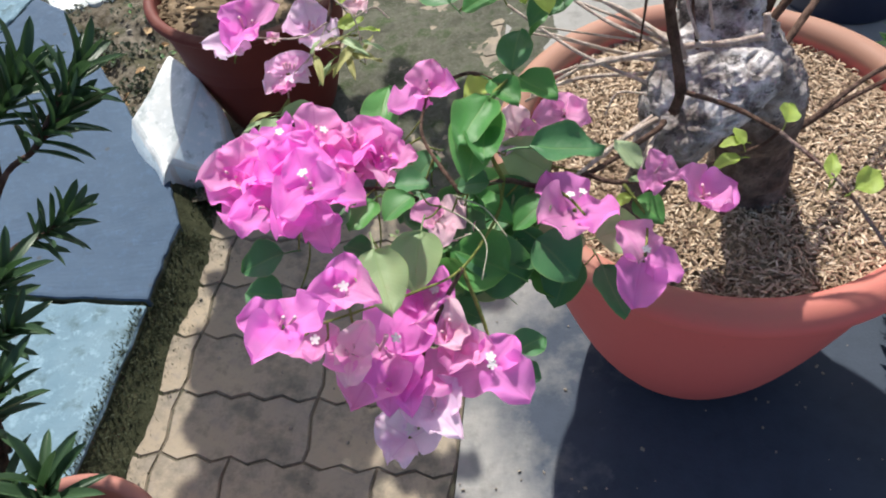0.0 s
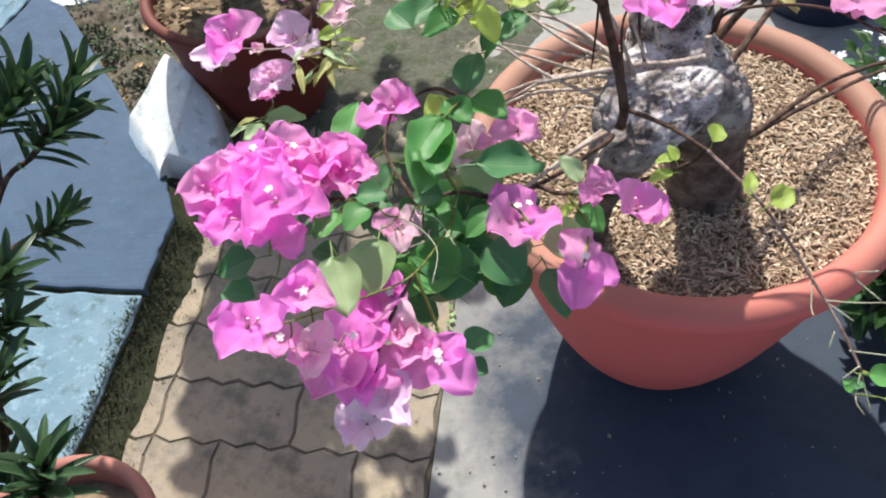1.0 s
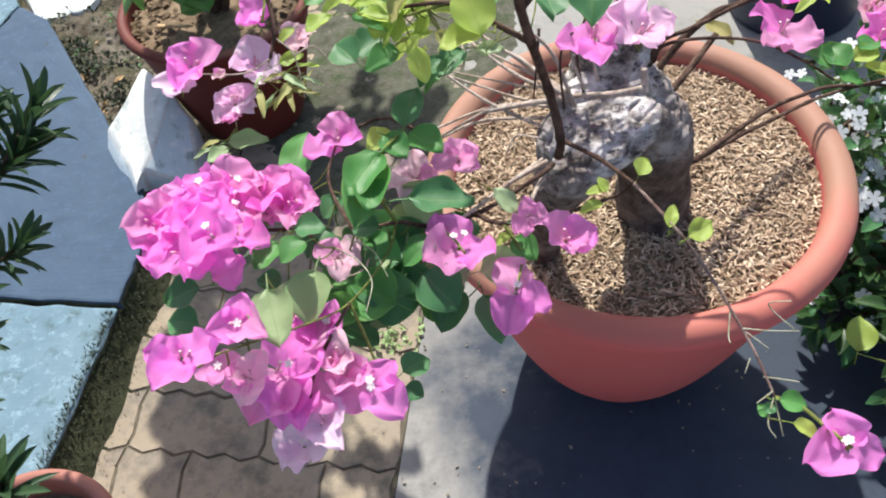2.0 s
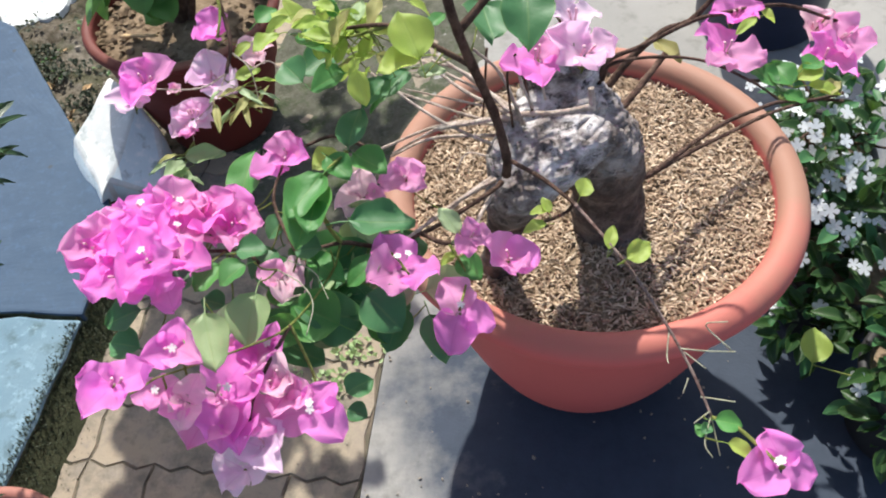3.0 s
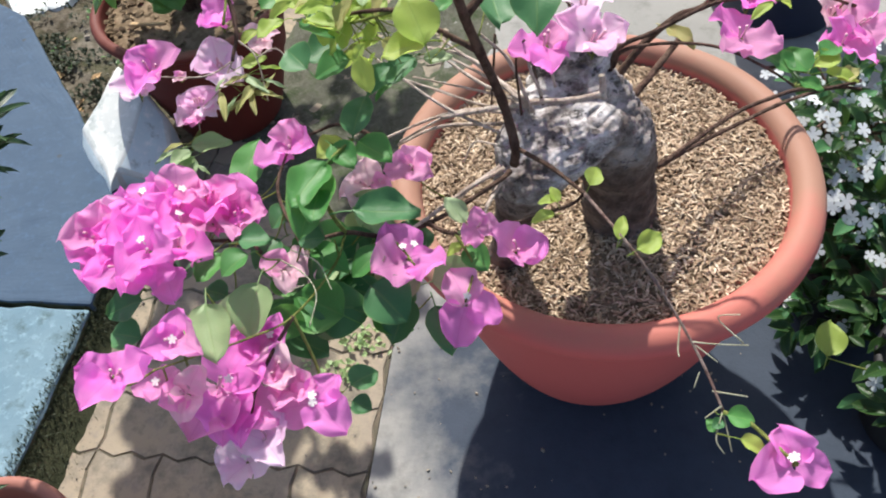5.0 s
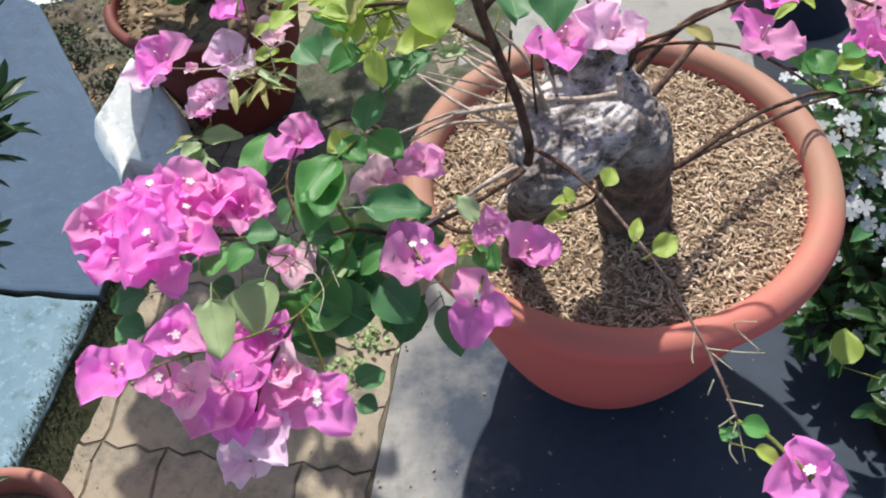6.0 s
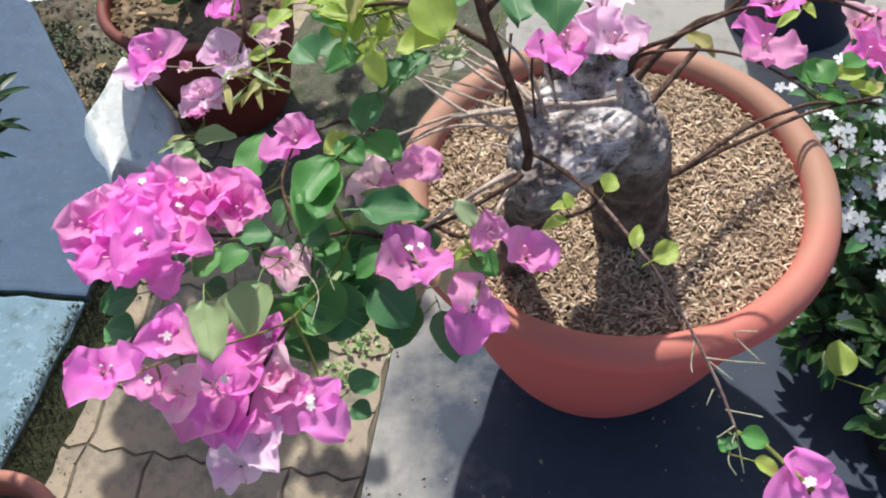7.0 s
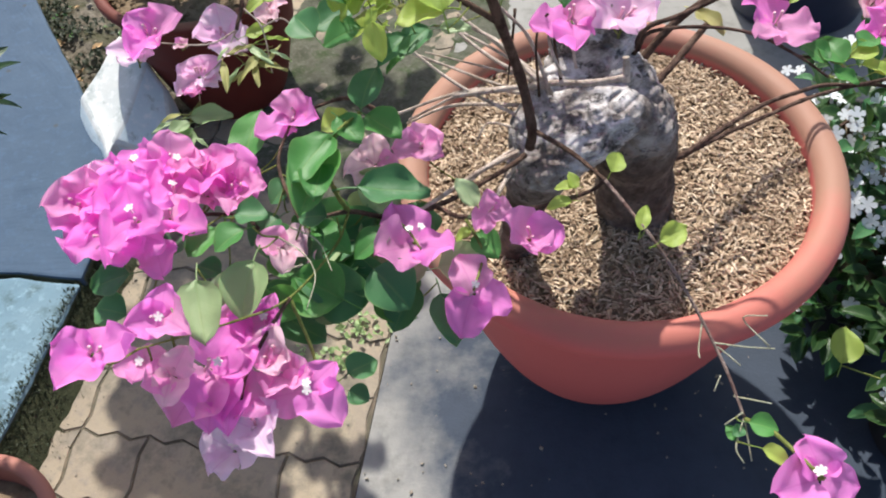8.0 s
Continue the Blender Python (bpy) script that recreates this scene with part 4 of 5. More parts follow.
bough([(0.225, 0.560, 0.61), (0.16, 0.60, 0.63), (0.10, 0.65, 0.66)], 0.0020, M_TWIG)
bough([(0.093, 0.583, 0.611), (0.058, 0.585, 0.638), (0.027, 0.566, 0.648)], 0.0024, M_STEM)
bough([(0.215, 0.515, 0.610), (0.204, 0.499, 0.618), (0.167, 0.477, 0.617), (0.130, 0.447, 0.631), (0.091, 0.430, 0.643), (0.060, 0.423, 0.663), (0.025, 0.406, 0.675)], 0.0030, M_STEM)
bough([(0.210, 0.520, 0.61), (0.174, 0.494, 0.619), (0.125, 0.447, 0.634), (0.105, 0.428, 0.642)], 0.0028, M_TWIG)
bough([(0.205, 0.510, 0.60), (0.187, 0.467, 0.621), (0.179, 0.443, 0.628)], 0.0024, M_TWIG)
bough([(0.060, 0.423, 0.663), (0.050, 0.390, 0.663), (0.018, 0.338, 0.673), (-0.016, 0.317, 0.682), (-0.051, 0.303, 0.690), (-0.075, 0.290, 0.700)], 0.0012, M_GREEN_STEM)
bough([(0.018, 0.338, 0.673), (-0.004, 0.308, 0.662), (-0.019, 0.281, 0.647), (-0.025, 0.259, 0.617)], 0.0017, M_STEM)
bough([(0.018, 0.338, 0.673), (0.028, 0.314, 0.636), (0.030, 0.292, 0.622)], 0.0015, M_GREEN_STEM)
bough([(0.091, 0.430, 0.643), (0.105, 0.408, 0.652), (0.115, 0.389, 0.649)], 0.0016, M_GREEN_STEM)
bough([(0.130, 0.447, 0.631), (0.153, 0.425, 0.639), (0.205, 0.420, 0.647), (0.252, 0.420, 0.661), (0.262, 0.415, 0.678)], 0.0022, M_STEM)
bough([(0.153, 0.425, 0.639), (0.164, 0.395, 0.628), (0.153, 0.357, 0.631)], 0.0016, M_GREEN_STEM)
bough([(0.060, 0.423, 0.663), (0.051, 0.429, 0.693), (0.054, 0.454, 0.713), (0.078, 0.477, 0.718)], 0.002, M_GREEN_STEM)
bough([(-0.006, 0.396, 0.685), (-0.020, 0.414, 0.680), (-0.063, 0.425, 0.675), (-0.089, 0.408, 0.682)], 0.002, M_STEM)
bough([(0.025, 0.406, 0.675), (0.004, 0.471, 0.675), (0.012, 0.518, 0.675)], 0.0018, M_STEM)
bough([(0.091, 0.430, 0.643), (0.090, 0.392, 0.613), (0.106, 0.368, 0.594)], 0.0016, M_STEM)
bough([(0.010, 0.386, 0.685), (0.028, 0.373, 0.679), (0.037, 0.353, 0.676), (0.030, 0.328, 0.670)], 0.0007, M_DRY)
bough([(0.020, 0.391, 0.689), (0.040, 0.379, 0.684), (0.051, 0.349, 0.686)], 0.0006, M_DRY)
bough([(0.028, 0.363, 0.678), (0.016, 0.358, 0.680)], 0.0006, M_DRY)

BRACTS_CROWN = [
    (-0.123, 0.402, 0.727, 0.021, 100, 0),
    (-0.119, 0.386, 0.722, 0.021, 70, 0),
    (-0.122, 0.438, 0.705, 0.021, 40, 0),
    (-0.103, 0.395, 0.722, 0.022, 80, 0),
    (-0.097, 0.366, 0.726, 0.022, 10, 0),
    (-0.098, 0.453, 0.705, 0.021, 45, 0),
    (-0.087, 0.419, 0.712, 0.023, 100, 0),
    (-0.069, 0.360, 0.747, 0.022, 20, 0),
    (-0.074, 0.372, 0.704, 0.022, 70, 0),
    (-0.074, 0.454, 0.702, 0.021, 0, 0),
    (-0.070, 0.430, 0.696, 0.022, 95, 0),
    (-0.067, 0.399, 0.702, 0.021, 130, 0),
    (-0.084, 0.361, 0.724, 0.021, 40, 0),
    (-0.049, 0.451, 0.691, 0.021, 65, 0),
    (-0.114, 0.421, 0.717, 0.019, 15, 4),
]
BRACTS_CROWN_B = [
    (-0.050, 0.439, 0.679, 0.021, 15, 0),
    (-0.029, 0.461, 0.680, 0.022, 100, 0),
    (-0.028, 0.438, 0.680, 0.022, 30, 1),
    (-0.092, 0.406, 0.729, 0.020, 60, 0),
    (-0.081, 0.388, 0.735, 0.021, 20, 0),
]
FLOWERS_LOW = [
    (-0.089, 0.268, 0.732, 0.026, 0, 72, 82, 156, 295, 0),
    (-0.055, 0.302, 0.714, 0.024, 0, 54, 10, 100, 250, 1),
    (-0.081, 0.293, 0.677, 0.016, 1, 60, 95, 180, 300, 1),
    (-0.060, 0.282, 0.674, 0.018, 3, 48, 110, 170, 330, 0),
    (-0.041, 0.294, 0.655, 0.035, 0, 70, 152, 192, 325, 1),
    (-0.027, 0.282, 0.638, 0.028, 0, 62, 20, 180, 250, 0),
    (-0.028, 0.325, 0.646, 0.025, 1, 66, 0, 60, 270, 0),
    (-0.004, 0.330, 0.653, 0.022, 0, 55, 350, 80, 230, 1),
]
FLOWERS_LOW_B = [
    (0.001, 0.303, 0.651, 0.022, 3, 50, 350, 90, 215, 0),
    (0.027, 0.279, 0.638, 0.028, 0, 72, 328, 95, 222, 2),
    (-0.034, 0.254, 0.604, 0.023, 2, 62, 60, 132, 290, 2),
    (-0.014, 0.260, 0.626, 0.023, 2, 62, 75, 215, 318, 0),
    (0.010, 0.292, 0.642, 0.020, 1, 58, 30, 150, 270, 0),
]
FLOWERS_MID = [
    (0.110, 0.402, 0.641, 0.034, 0, 76, 22, 122, 240, 2),
    (0.153, 0.361, 0.619, 0.031, 0, 76, 20, 155, 258, 1),
    (0.173, 0.411, 0.660, 0.017, 1, 62, 20, 140, 260, 0),
    (0.200, 0.383, 0.654, 0.026, 1, 70, 75, 190, 288, 0),
    (0.013, 0.529, 0.668, 0.028, 0, 62, 345, 120, 240, 0),
    (0.081, 0.492, 0.641, 0.025, 3, 66, 10, 120, 250, 0),
    (0.123, 0.501, 0.647, 0.023, 1, 66, 340, 100, 230, 0),
    (0.006, 0.398, 0.655, 0.020, 3, 62, 60, 180, 290, 0),
    (0.024, 0.398, 0.645, 0.018, 3, 62, 20, 130, 250, 1),
]
FLOWERS_HIGH = [
    (0.253, 0.532, 0.741, 0.029, 0, 70, 95, 182, 312, 0),
    (0.292, 0.525, 0.744, 0.032, 4, 66, 70, 200, 285, 0),
    (0.293, 0.567, 0.749, 0.027, 2, 60, 60, 170, 290, 0),
    (0.452, 0.581, 0.677, 0.030, 1, 62, 20, 130, 235, 0),
    (0.472, 0.621, 0.687, 0.028, 0, 60, 100, 190, 280, 0),
    (0.573, 0.603, 0.631, 0.033, 0, 66, 40, 110, 250, 0),
    (0.579, 0.647, 0.635, 0.022, 3, 55, 30, 150, 270, 0),
    (0.597, 0.623, 0.637, 0.030, 1, 66, 10, 130, 240, 0),
    (0.371, 0.190, 0.610, 0.027, 0, 68, 12, 105, 262, 2),
]
FLOWERS_BACK = [
    (-0.166, 0.753, 0.608, 0.032, 0, 66, 50, 165, 285, 0),
    (-0.186, 0.736, 0.594, 0.027, 2, 62, 80, 190, 310, 0),
    (-0.110, 0.822, 0.544, 0.037, 4, 52, 10, 130, 220, 0),
    (-0.146, 0.790, 0.514, 0.029, 4, 70, 55, 125, 305, 0),
    (-0.143, 0.788, 0.516, 0.027, 4, 66, 10, 235, 275, 0),
    (-0.152, 0.780, 0.506, 0.018, 1, 60, 170, 190, 210, 0),
    (-0.100, 0.861, 0.584, 0.030, 0, 45, 0, 160, 200, 0),
    (-0.053, 0.855, 0.556, 0.024, 3, 50, 60, 180, 290, 0),
    (-0.150, 0.785, 0.566, 0.012, 3, 40, 60, 180, 300, 0),
]
LEAVES_A = [
    (-0.006, 0.362, 0.690, 0.045, -100, 0.780, 2),
    (-0.036, 0.330, 0.716, 0.046, -78, 0.700, 2),
    (0.056, 0.450, 0.722, 0.050, -128, 0.650, 0),
    (0.054, 0.446, 0.716, 0.060, -112, 0.600, 0),
    (0.049, 0.426, 0.717, 0.029, -102, 0.800, 0),
    (0.075, 0.397, 0.719, 0.060, -4, 0.600, 1),
    (0.078, 0.486, 0.713, 0.049, 81, 0.620, 1),
    (-0.033, 0.503, 0.650, 0.061, 85, 0.600, 0),
    (-0.021, 0.401, 0.697, 0.028, 0, 0.950, 1),
    (0.047, 0.402, 0.685, 0.027, 180, 0.950, 1),
    (-0.037, 0.395, 0.692, 0.029, -131, 0.900, 0),
    (-0.008, 0.373, 0.713, 0.027, -147, 0.950, 0),
]
LEAVES_A_B = [
    (0.032, 0.408, 0.664, 0.039, -20, 0.700, 0),
    (0.091, 0.408, 0.651, 0.039, -147, 0.700, 0),
    (0.106, 0.385, 0.607, 0.046, -117, 0.850, 1),
]
LEAVES_B = [
    (0.049, 0.311, 0.601, 0.029, 32, 0.900, 1),
    (0.048, 0.301, 0.592, 0.020, -26, 0.950, 1),
    (0.127, 0.377, 0.602, 0.047, -75, 0.650, 1),
    (0.162, 0.418, 0.659, 0.032, 120, 0.550, 2),
    (0.161, 0.414, 0.631, 0.029, -48, 0.800, 0),
    (0.060, 0.475, 0.717, 0.031, -48, 0.750, 0),
    (0.082, 0.482, 0.710, 0.037, -34, 0.750, 0),
    (-0.053, 0.379, 0.705, 0.023, -138, 0.900, 1),
    (-0.104, 0.373, 0.675, 0.039, -163, 0.800, 1),
    (-0.109, 0.349, 0.656, 0.036, 169, 0.800, 1),
    (0.028, 0.393, 0.639, 0.035, -66, 0.800, 1),
    (-0.004, 0.373, 0.598, 0.045, -32, 0.750, 1),
]
LEAVES_B_B = [
    (0.050, 0.414, 0.631, 0.041, -110, 0.800, 1),
    (-0.011, 0.430, 0.644, 0.038, -50, 0.800, 1),
]
LEAVES_C = [
    (0.149, 0.475, 0.806, 0.047, 107, 0.750, 3),
    (0.151, 0.485, 0.801, 0.042, -162, 0.600, 3),
    (0.051, 0.568, 0.777, 0.042, -26, 0.800, 0),
    (0.097, 0.562, 0.772, 0.029, 161, 0.600, 3),
    (0.207, 0.538, 0.804, 0.042, -86, 0.750, 1),
    (0.238, 0.507, 0.831, 0.049, -90, 0.800, 1),
    (0.083, 0.554, 0.740, 0.040, -162, 0.800, 0),
    (0.042, 0.567, 0.726, 0.037, 132, 0.900, 1),
    (0.107, 0.563, 0.773, 0.040, 144, 0.600, 3),
    (0.121, 0.529, 0.746, 0.035, -137, 0.700, 1),
    (0.114, 0.548, 0.761, 0.029, -161, 0.500, 3),
    (0.399, 0.641, 0.656, 0.038, -48, 0.500, 4),
]
LEAVES_C_B = [
    (0.498, 0.644, 0.684, 0.029, -41, 0.400, 3),
    (0.020, 0.638, 0.731, 0.033, -141, 0.600, 3),
    (0.113, 0.570, 0.753, 0.030, -177, 0.400, 3),
    (0.101, 0.574, 0.743, 0.039, -137, 0.350, 3),
    (0.081, 0.603, 0.754, 0.043, -7, 0.350, 2),
    (0.071, 0.634, 0.702, 0.045, -149, 0.800, 1),
    (0.138, 0.549, 0.737, 0.036, -132, 0.600, 1),
    (0.119, 0.554, 0.715, 0.029, -130, 0.300, 0),
    (0.066, 0.513, 0.683, 0.031, -151, 0.800, 3),
    (0.116, 0.604, 0.755, 0.032, 141, 0.600, 3),
    (0.045, 0.627, 0.748, 0.034, 153, 0.700, 3),
    (0.134, 0.557, 0.769, 0.026, 26, 0.700, 3),
]
LEAVES_C_C = [
    (0.163, 0.560, 0.771, 0.025, 56, 0.600, 0),
    (-0.010, 0.701, 0.704, 0.032, 45, 0.700, 0),
]
LEAVES_D = [
    (0.268, 0.418, 0.685, 0.022, 66, 0.750, 3),
    (0.279, 0.363, 0.679, 0.024, 77, 0.500, 3),
    (0.290, 0.349, 0.681, 0.028, 26, 0.700, 3),
    (0.243, 0.423, 0.663, 0.017, 105, 0.600, 3),
    (0.239, 0.416, 0.657, 0.024, -168, 0.550, 3),
    (0.243, 0.425, 0.664, 0.019, 180, 0.600, 3),
    (0.334, 0.234, 0.604, 0.011, -158, 0.900, 1),
    (0.335, 0.233, 0.615, 0.023, -10, 0.800, 0),
    (0.339, 0.214, 0.613, 0.024, -19, 0.600, 3),
    (0.329, 0.228, 0.599, 0.013, 128, 0.800, 0),
    (0.157, 0.417, 0.633, 0.017, -146, 0.600, 3),
    (0.167, 0.417, 0.646, 0.014, 170, 0.600, 2),
]
LEAVES_D_B = [
    (0.020, 0.409, 0.601, 0.036, -33, 0.900, 1),
    (0.041, 0.401, 0.608, 0.045, -130, 0.900, 1),
    (-0.047, 0.392, 0.638, 0.025, 158, 0.900, 1),
    (0.013, 0.459, 0.666, 0.027, -135, 0.900, 1),
    (0.055, 0.431, 0.631, 0.038, -129, 0.950, 1),
    (-0.000, 0.437, 0.649, 0.034, -135, 0.900, 1),
    (0.501, 0.559, 0.646, 0.034, 131, 0.800, 0),
    (0.517, 0.558, 0.645, 0.038, 126, 0.750, 0),
    (0.523, 0.561, 0.648, 0.035, 26, 0.700, 3),
    (0.533, 0.556, 0.643, 0.037, -7, 0.500, 3),
    (0.506, 0.552, 0.641, 0.027, -30, 0.600, 0),
]
LEAVES_D_C = [
    (0.543, 0.549, 0.638, 0.032, 19, 0.500, 4),
    (0.530, 0.569, 0.654, 0.034, 34, 0.700, 0),
    (0.454, 0.547, 0.742, 0.027, -148, 0.400, 3),
]
LEAVES_BACK = [
    (-0.160, 0.749, 0.488, 0.057, 3, 0.500, 2),
    (-0.160, 0.744, 0.483, 0.036, -150, 0.600, 2),
    (-0.165, 0.736, 0.477, 0.029, -75, 0.700, 2),
    (-0.106, 0.775, 0.546, 0.043, -71, 0.220, 4),
    (-0.057, 0.781, 0.551, 0.049, -123, 0.220, 4),
    (-0.067, 0.788, 0.556, 0.037, -158, 0.220, 4),
    (-0.052, 0.770, 0.542, 0.031, 63, 0.220, 4),
    (-0.076, 0.797, 0.563, 0.037, 21, 0.500, 3),
    (-0.066, 0.771, 0.543, 0.042, -14, 0.250, 4),
    (-0.170, 0.753, 0.490, 0.033, -167, 0.300, 4),
    (-0.073, 0.767, 0.539, 0.032, -147, 0.220, 4),
    (-0.075, 0.778, 0.548, 0.032, 161, 0.220, 4),
]
LEAVES_BACK_B = [
    (-0.158, 0.738, 0.479, 0.028, -140, 0.600, 2),
    (-0.053, 0.838, 0.583, 0.029, -135, 0.500, 3),
    (-0.077, 0.789, 0.556, 0.049, -33, 0.200, 2),
    (-0.069, 0.772, 0.543, 0.036, -73, 0.220, 4),
    (-0.087, 0.768, 0.540, 0.036, -121, 0.220, 2),
    (-0.056, 0.792, 0.559, 0.034, 20, 0.250, 3),
    (-0.094, 0.790, 0.557, 0.027, -129, 0.250, 2),
    (-0.177, 0.748, 0.487, 0.036, -150, 0.250, 2),
    (-0.165, 0.733, 0.475, 0.033, -18, 0.200, 2),
    (-0.050, 0.781, 0.550, 0.032, -12, 0.200, 2),
]

leaves_from(plant, LEAVES_A)
leaves_from(plant, LEAVES_A_B)
leaves_from(plant, LEAVES_B)
leaves_from(plant, LEAVES_B_B)
leaves_from(plant, LEAVES_C)
leaves_from(plant, LEAVES_C_B)
leaves_from(plant, LEAVES_C_C)
leaves_from(plant, LEAVES_D)
leaves_from(plant, LEAVES_D_B)
leaves_from(plant, LEAVES_D_C)
for rows in (BRACTS_CROWN, BRACTS_CROWN_B):
    flowers_from(plant, rows, Vector((-0.080, 0.410, 0.655)), 0.35, 62, None, 1.26, 0.62)
for rows in (FLOWERS_LOW, FLOWERS_LOW_B, FLOWERS_MID, FLOWERS_HIGH):
    posed_flowers(plant, rows)
# smaller shaded leaves inside the spray
for k in range(38):
    t = rnd.random()
    c = Vector((0.09, 0.43, 0.640)).lerp(Vector((0.0, 0.36, 0.650)), t) + Vector((rnd.uniform(-0.05, 0.05), rnd.uniform(-0.035, 0.04), rnd.uniform(-0.045, 0.0)))
    along = RIGHT * rnd.uniform(-1, 1) + UPWARD * rnd.uniform(-1, 1) + FACE * rnd.uniform(-0.3, 0.2)
    add_leaf(plant, c, along, FACE + Vector((rnd.uniform(-0.6, 0.6), rnd.uniform(-0.5, 0.5), 0)), rnd.uniform(0.030, 0.048), rnd.choice((0.8, 1.0)), rnd.choice((0, 1, 1, 0, 1, 2)))
# bright young growth on the side shoot
for k in range(36):
    t = rnd.random()
    c = Vector((0.062, 0.563, 0.770)).lerp(Vector((0.130, 0.515, 0.798)), t) + Vector((rnd.gauss(0, 0.014), rnd.gauss(0.01, 0.022), rnd.gauss(0, 0.016)))
    along = RIGHT * rnd.uniform(-1, 1) + UPWARD * rnd.uniform(-0.9, 0.7) + FACE * rnd.uniform(-0.3, 0.2)
    add_leaf(plant, c, along, FACE + UPWARD * rnd.uniform(0.2, 1.2) + RIGHT * rnd.uniform(-0.5, 0.5), rnd.uniform(0.016, 0.034), rnd.choice((0.4, 0.5, 0.6, 0.7)), rnd.choice((3, 3, 3, 3, 0, 2, 4)))
limb([(0.130, 0.530, 0.800), (0.090, 0.550, 0.780), (0.055, 0.570, 0.768)], 0.0015, 0.0009, M_GREEN_STEM)
# ---- wood shavings over the soil ----
gen = np.random.default_rng(5)
N = 13000
rad = 0.235 * np.sqrt(gen.random(N))
ang = gen.random(N) * 2 * np.pi
cx, cy = MOUTH.x + rad * np.cos(ang), MOUTH.y + rad * np.sin(ang)
cz = SOIL + 0.012 * (1 - (rad / 0.238) ** 2) + gen.uniform(0.001, 0.008, N)
L = gen.uniform(0.0045, 0.0138, N)
Wd = gen.uniform(0.0014, 0.0034, N)
Th = gen.uniform(0.0005, 0.0012, N)
yaw, tilt, rollv = gen.random(N) * np.pi, gen.normal(0, 0.32, N), gen.normal(0, 0.5, N)
dx = np.stack([np.cos(yaw) * np.cos(tilt), np.sin(yaw) * np.cos(tilt), np.sin(tilt)], 1)
sx = np.stack([-np.sin(yaw) * np.cos(rollv), np.cos(yaw) * np.cos(rollv), np.sin(rollv)], 1)
nx_ = np.cross(dx, sx)
ctr = np.stack([cx, cy, cz], 1)
corners = []
for e, w in ((-0.5, 0.55), (0.0, 1.0), (0.5, 0.45)):
    bend = -0.10 * (1 - abs(e) * 2) * L[:, None] * -1
    for s in (-0.5, 0.5):
        for h in (-0.5, 0.5):
            corners.append(ctr + dx * (L * e)[:, None] + sx * (Wd * s * w)[:, None] + nx_ * ((Th * h)[:, None] + bend))
vv = np.stack(corners, 1).reshape(-1, 3)
quad = [(0, 1, 5, 4), (2, 6, 7, 3), (1, 3, 7, 5), (0, 4, 6, 2), (4, 5, 9, 8), (6, 10, 11, 7), (5, 7, 11, 9), (4, 8, 10, 6), (0, 2, 3, 1), (8, 9, 11, 10)]
ff = (np.arange(N)[:, None, None] * 12 + np.array(quad)[None]).reshape(-1, 4)
mulch = from_arrays("wood_shavings", vv.tolist(), ff.tolist(), M_CHIP, smooth=False)
tagged(mulch, "pale tan wood shavings spread over the potting soil", "mulch", kind="stuff")

# ---- the second bougainvillea, in the clay pot ----
small_plant = new("bougainvillea")
small_plant.location = (-0.285, 1.385, 0.268)
tagged(small_plant, "young bougainvillea with arching stems over the clay pot", "bougainvillea")


def twig_of(parent, points, r0, r1, material=M_STEM, name="branch", sides=6):
    remember(parent, points)
    return adopt(stem(name, points, r0, r1, material, None, "", sides, seed=rnd.uniform(0, 50)), parent)


twig_of(small_plant, [(-0.285, 1.385, 0.25), (-0.280, 1.380, 0.34), (-0.262, 1.372, 0.46), (-0.250, 1.375, 0.60), (-0.22, 1.40, 0.80)], 0.024, 0.010, M_STEM, "trunk", 9)
twig_of(small_plant, [(-0.300, 1.392, 0.26), (-0.315, 1.40, 0.36), (-0.33, 1.41, 0.52)], 0.012, 0.006)
twig_of(small_plant, [(-0.270, 1.372, 0.27), (-0.245, 1.350, 0.35), (-0.235, 1.34, 0.50)], 0.009, 0.005)
twig_of(small_plant, [(-0.262, 1.372, 0.46), (-0.21, 1.25, 0.60), (-0.15, 1.08, 0.68), (-0.10, 0.93, 0.66), (-0.075, 0.84, 0.60), (-0.085, 0.80, 0.57)], 0.006, 0.0022)
twig_of(small_plant, [(-0.10, 0.93, 0.66), (-0.08, 0.86, 0.63), (-0.084, 0.815, 0.613)], 0.0025, 0.0015, M_GREEN_STEM)
twig_of(small_plant, [(-0.085, 0.80, 0.57), (-0.12, 0.785, 0.565), (-0.175, 0.772, 0.585)], 0.0011, 0.0008, M_TWIG)
twig_of(small_plant, [(-0.085, 0.80, 0.57), (-0.11, 0.785, 0.54), (-0.144, 0.782, 0.512), (-0.150, 0.775, 0.490)], 0.001, 0.0007, M_TWIG)
twig_of(small_plant, [(-0.175, 0.772, 0.585), (-0.20, 0.78, 0.565), (-0.215, 0.785, 0.552)], 0.0013, 0.001, M_GREEN_STEM)
twig_of(small_plant, [(-0.075, 0.82, 0.585), (-0.055, 0.80, 0.57), (-0.05, 0.765, 0.53)], 0.0011, 0.0008, M_TWIG)
twig_of(small_plant, [(-0.055, 0.80, 0.57), (-0.03, 0.80, 0.58), (-0.015, 0.79, 0.57)], 0.0012, 0.0008, M_TWIG)
leaves_from(small_plant, LEAVES_BACK)
leaves_from(small_plant, LEAVES_BACK_B)
posed_flowers(small_plant, FLOWERS_BACK)


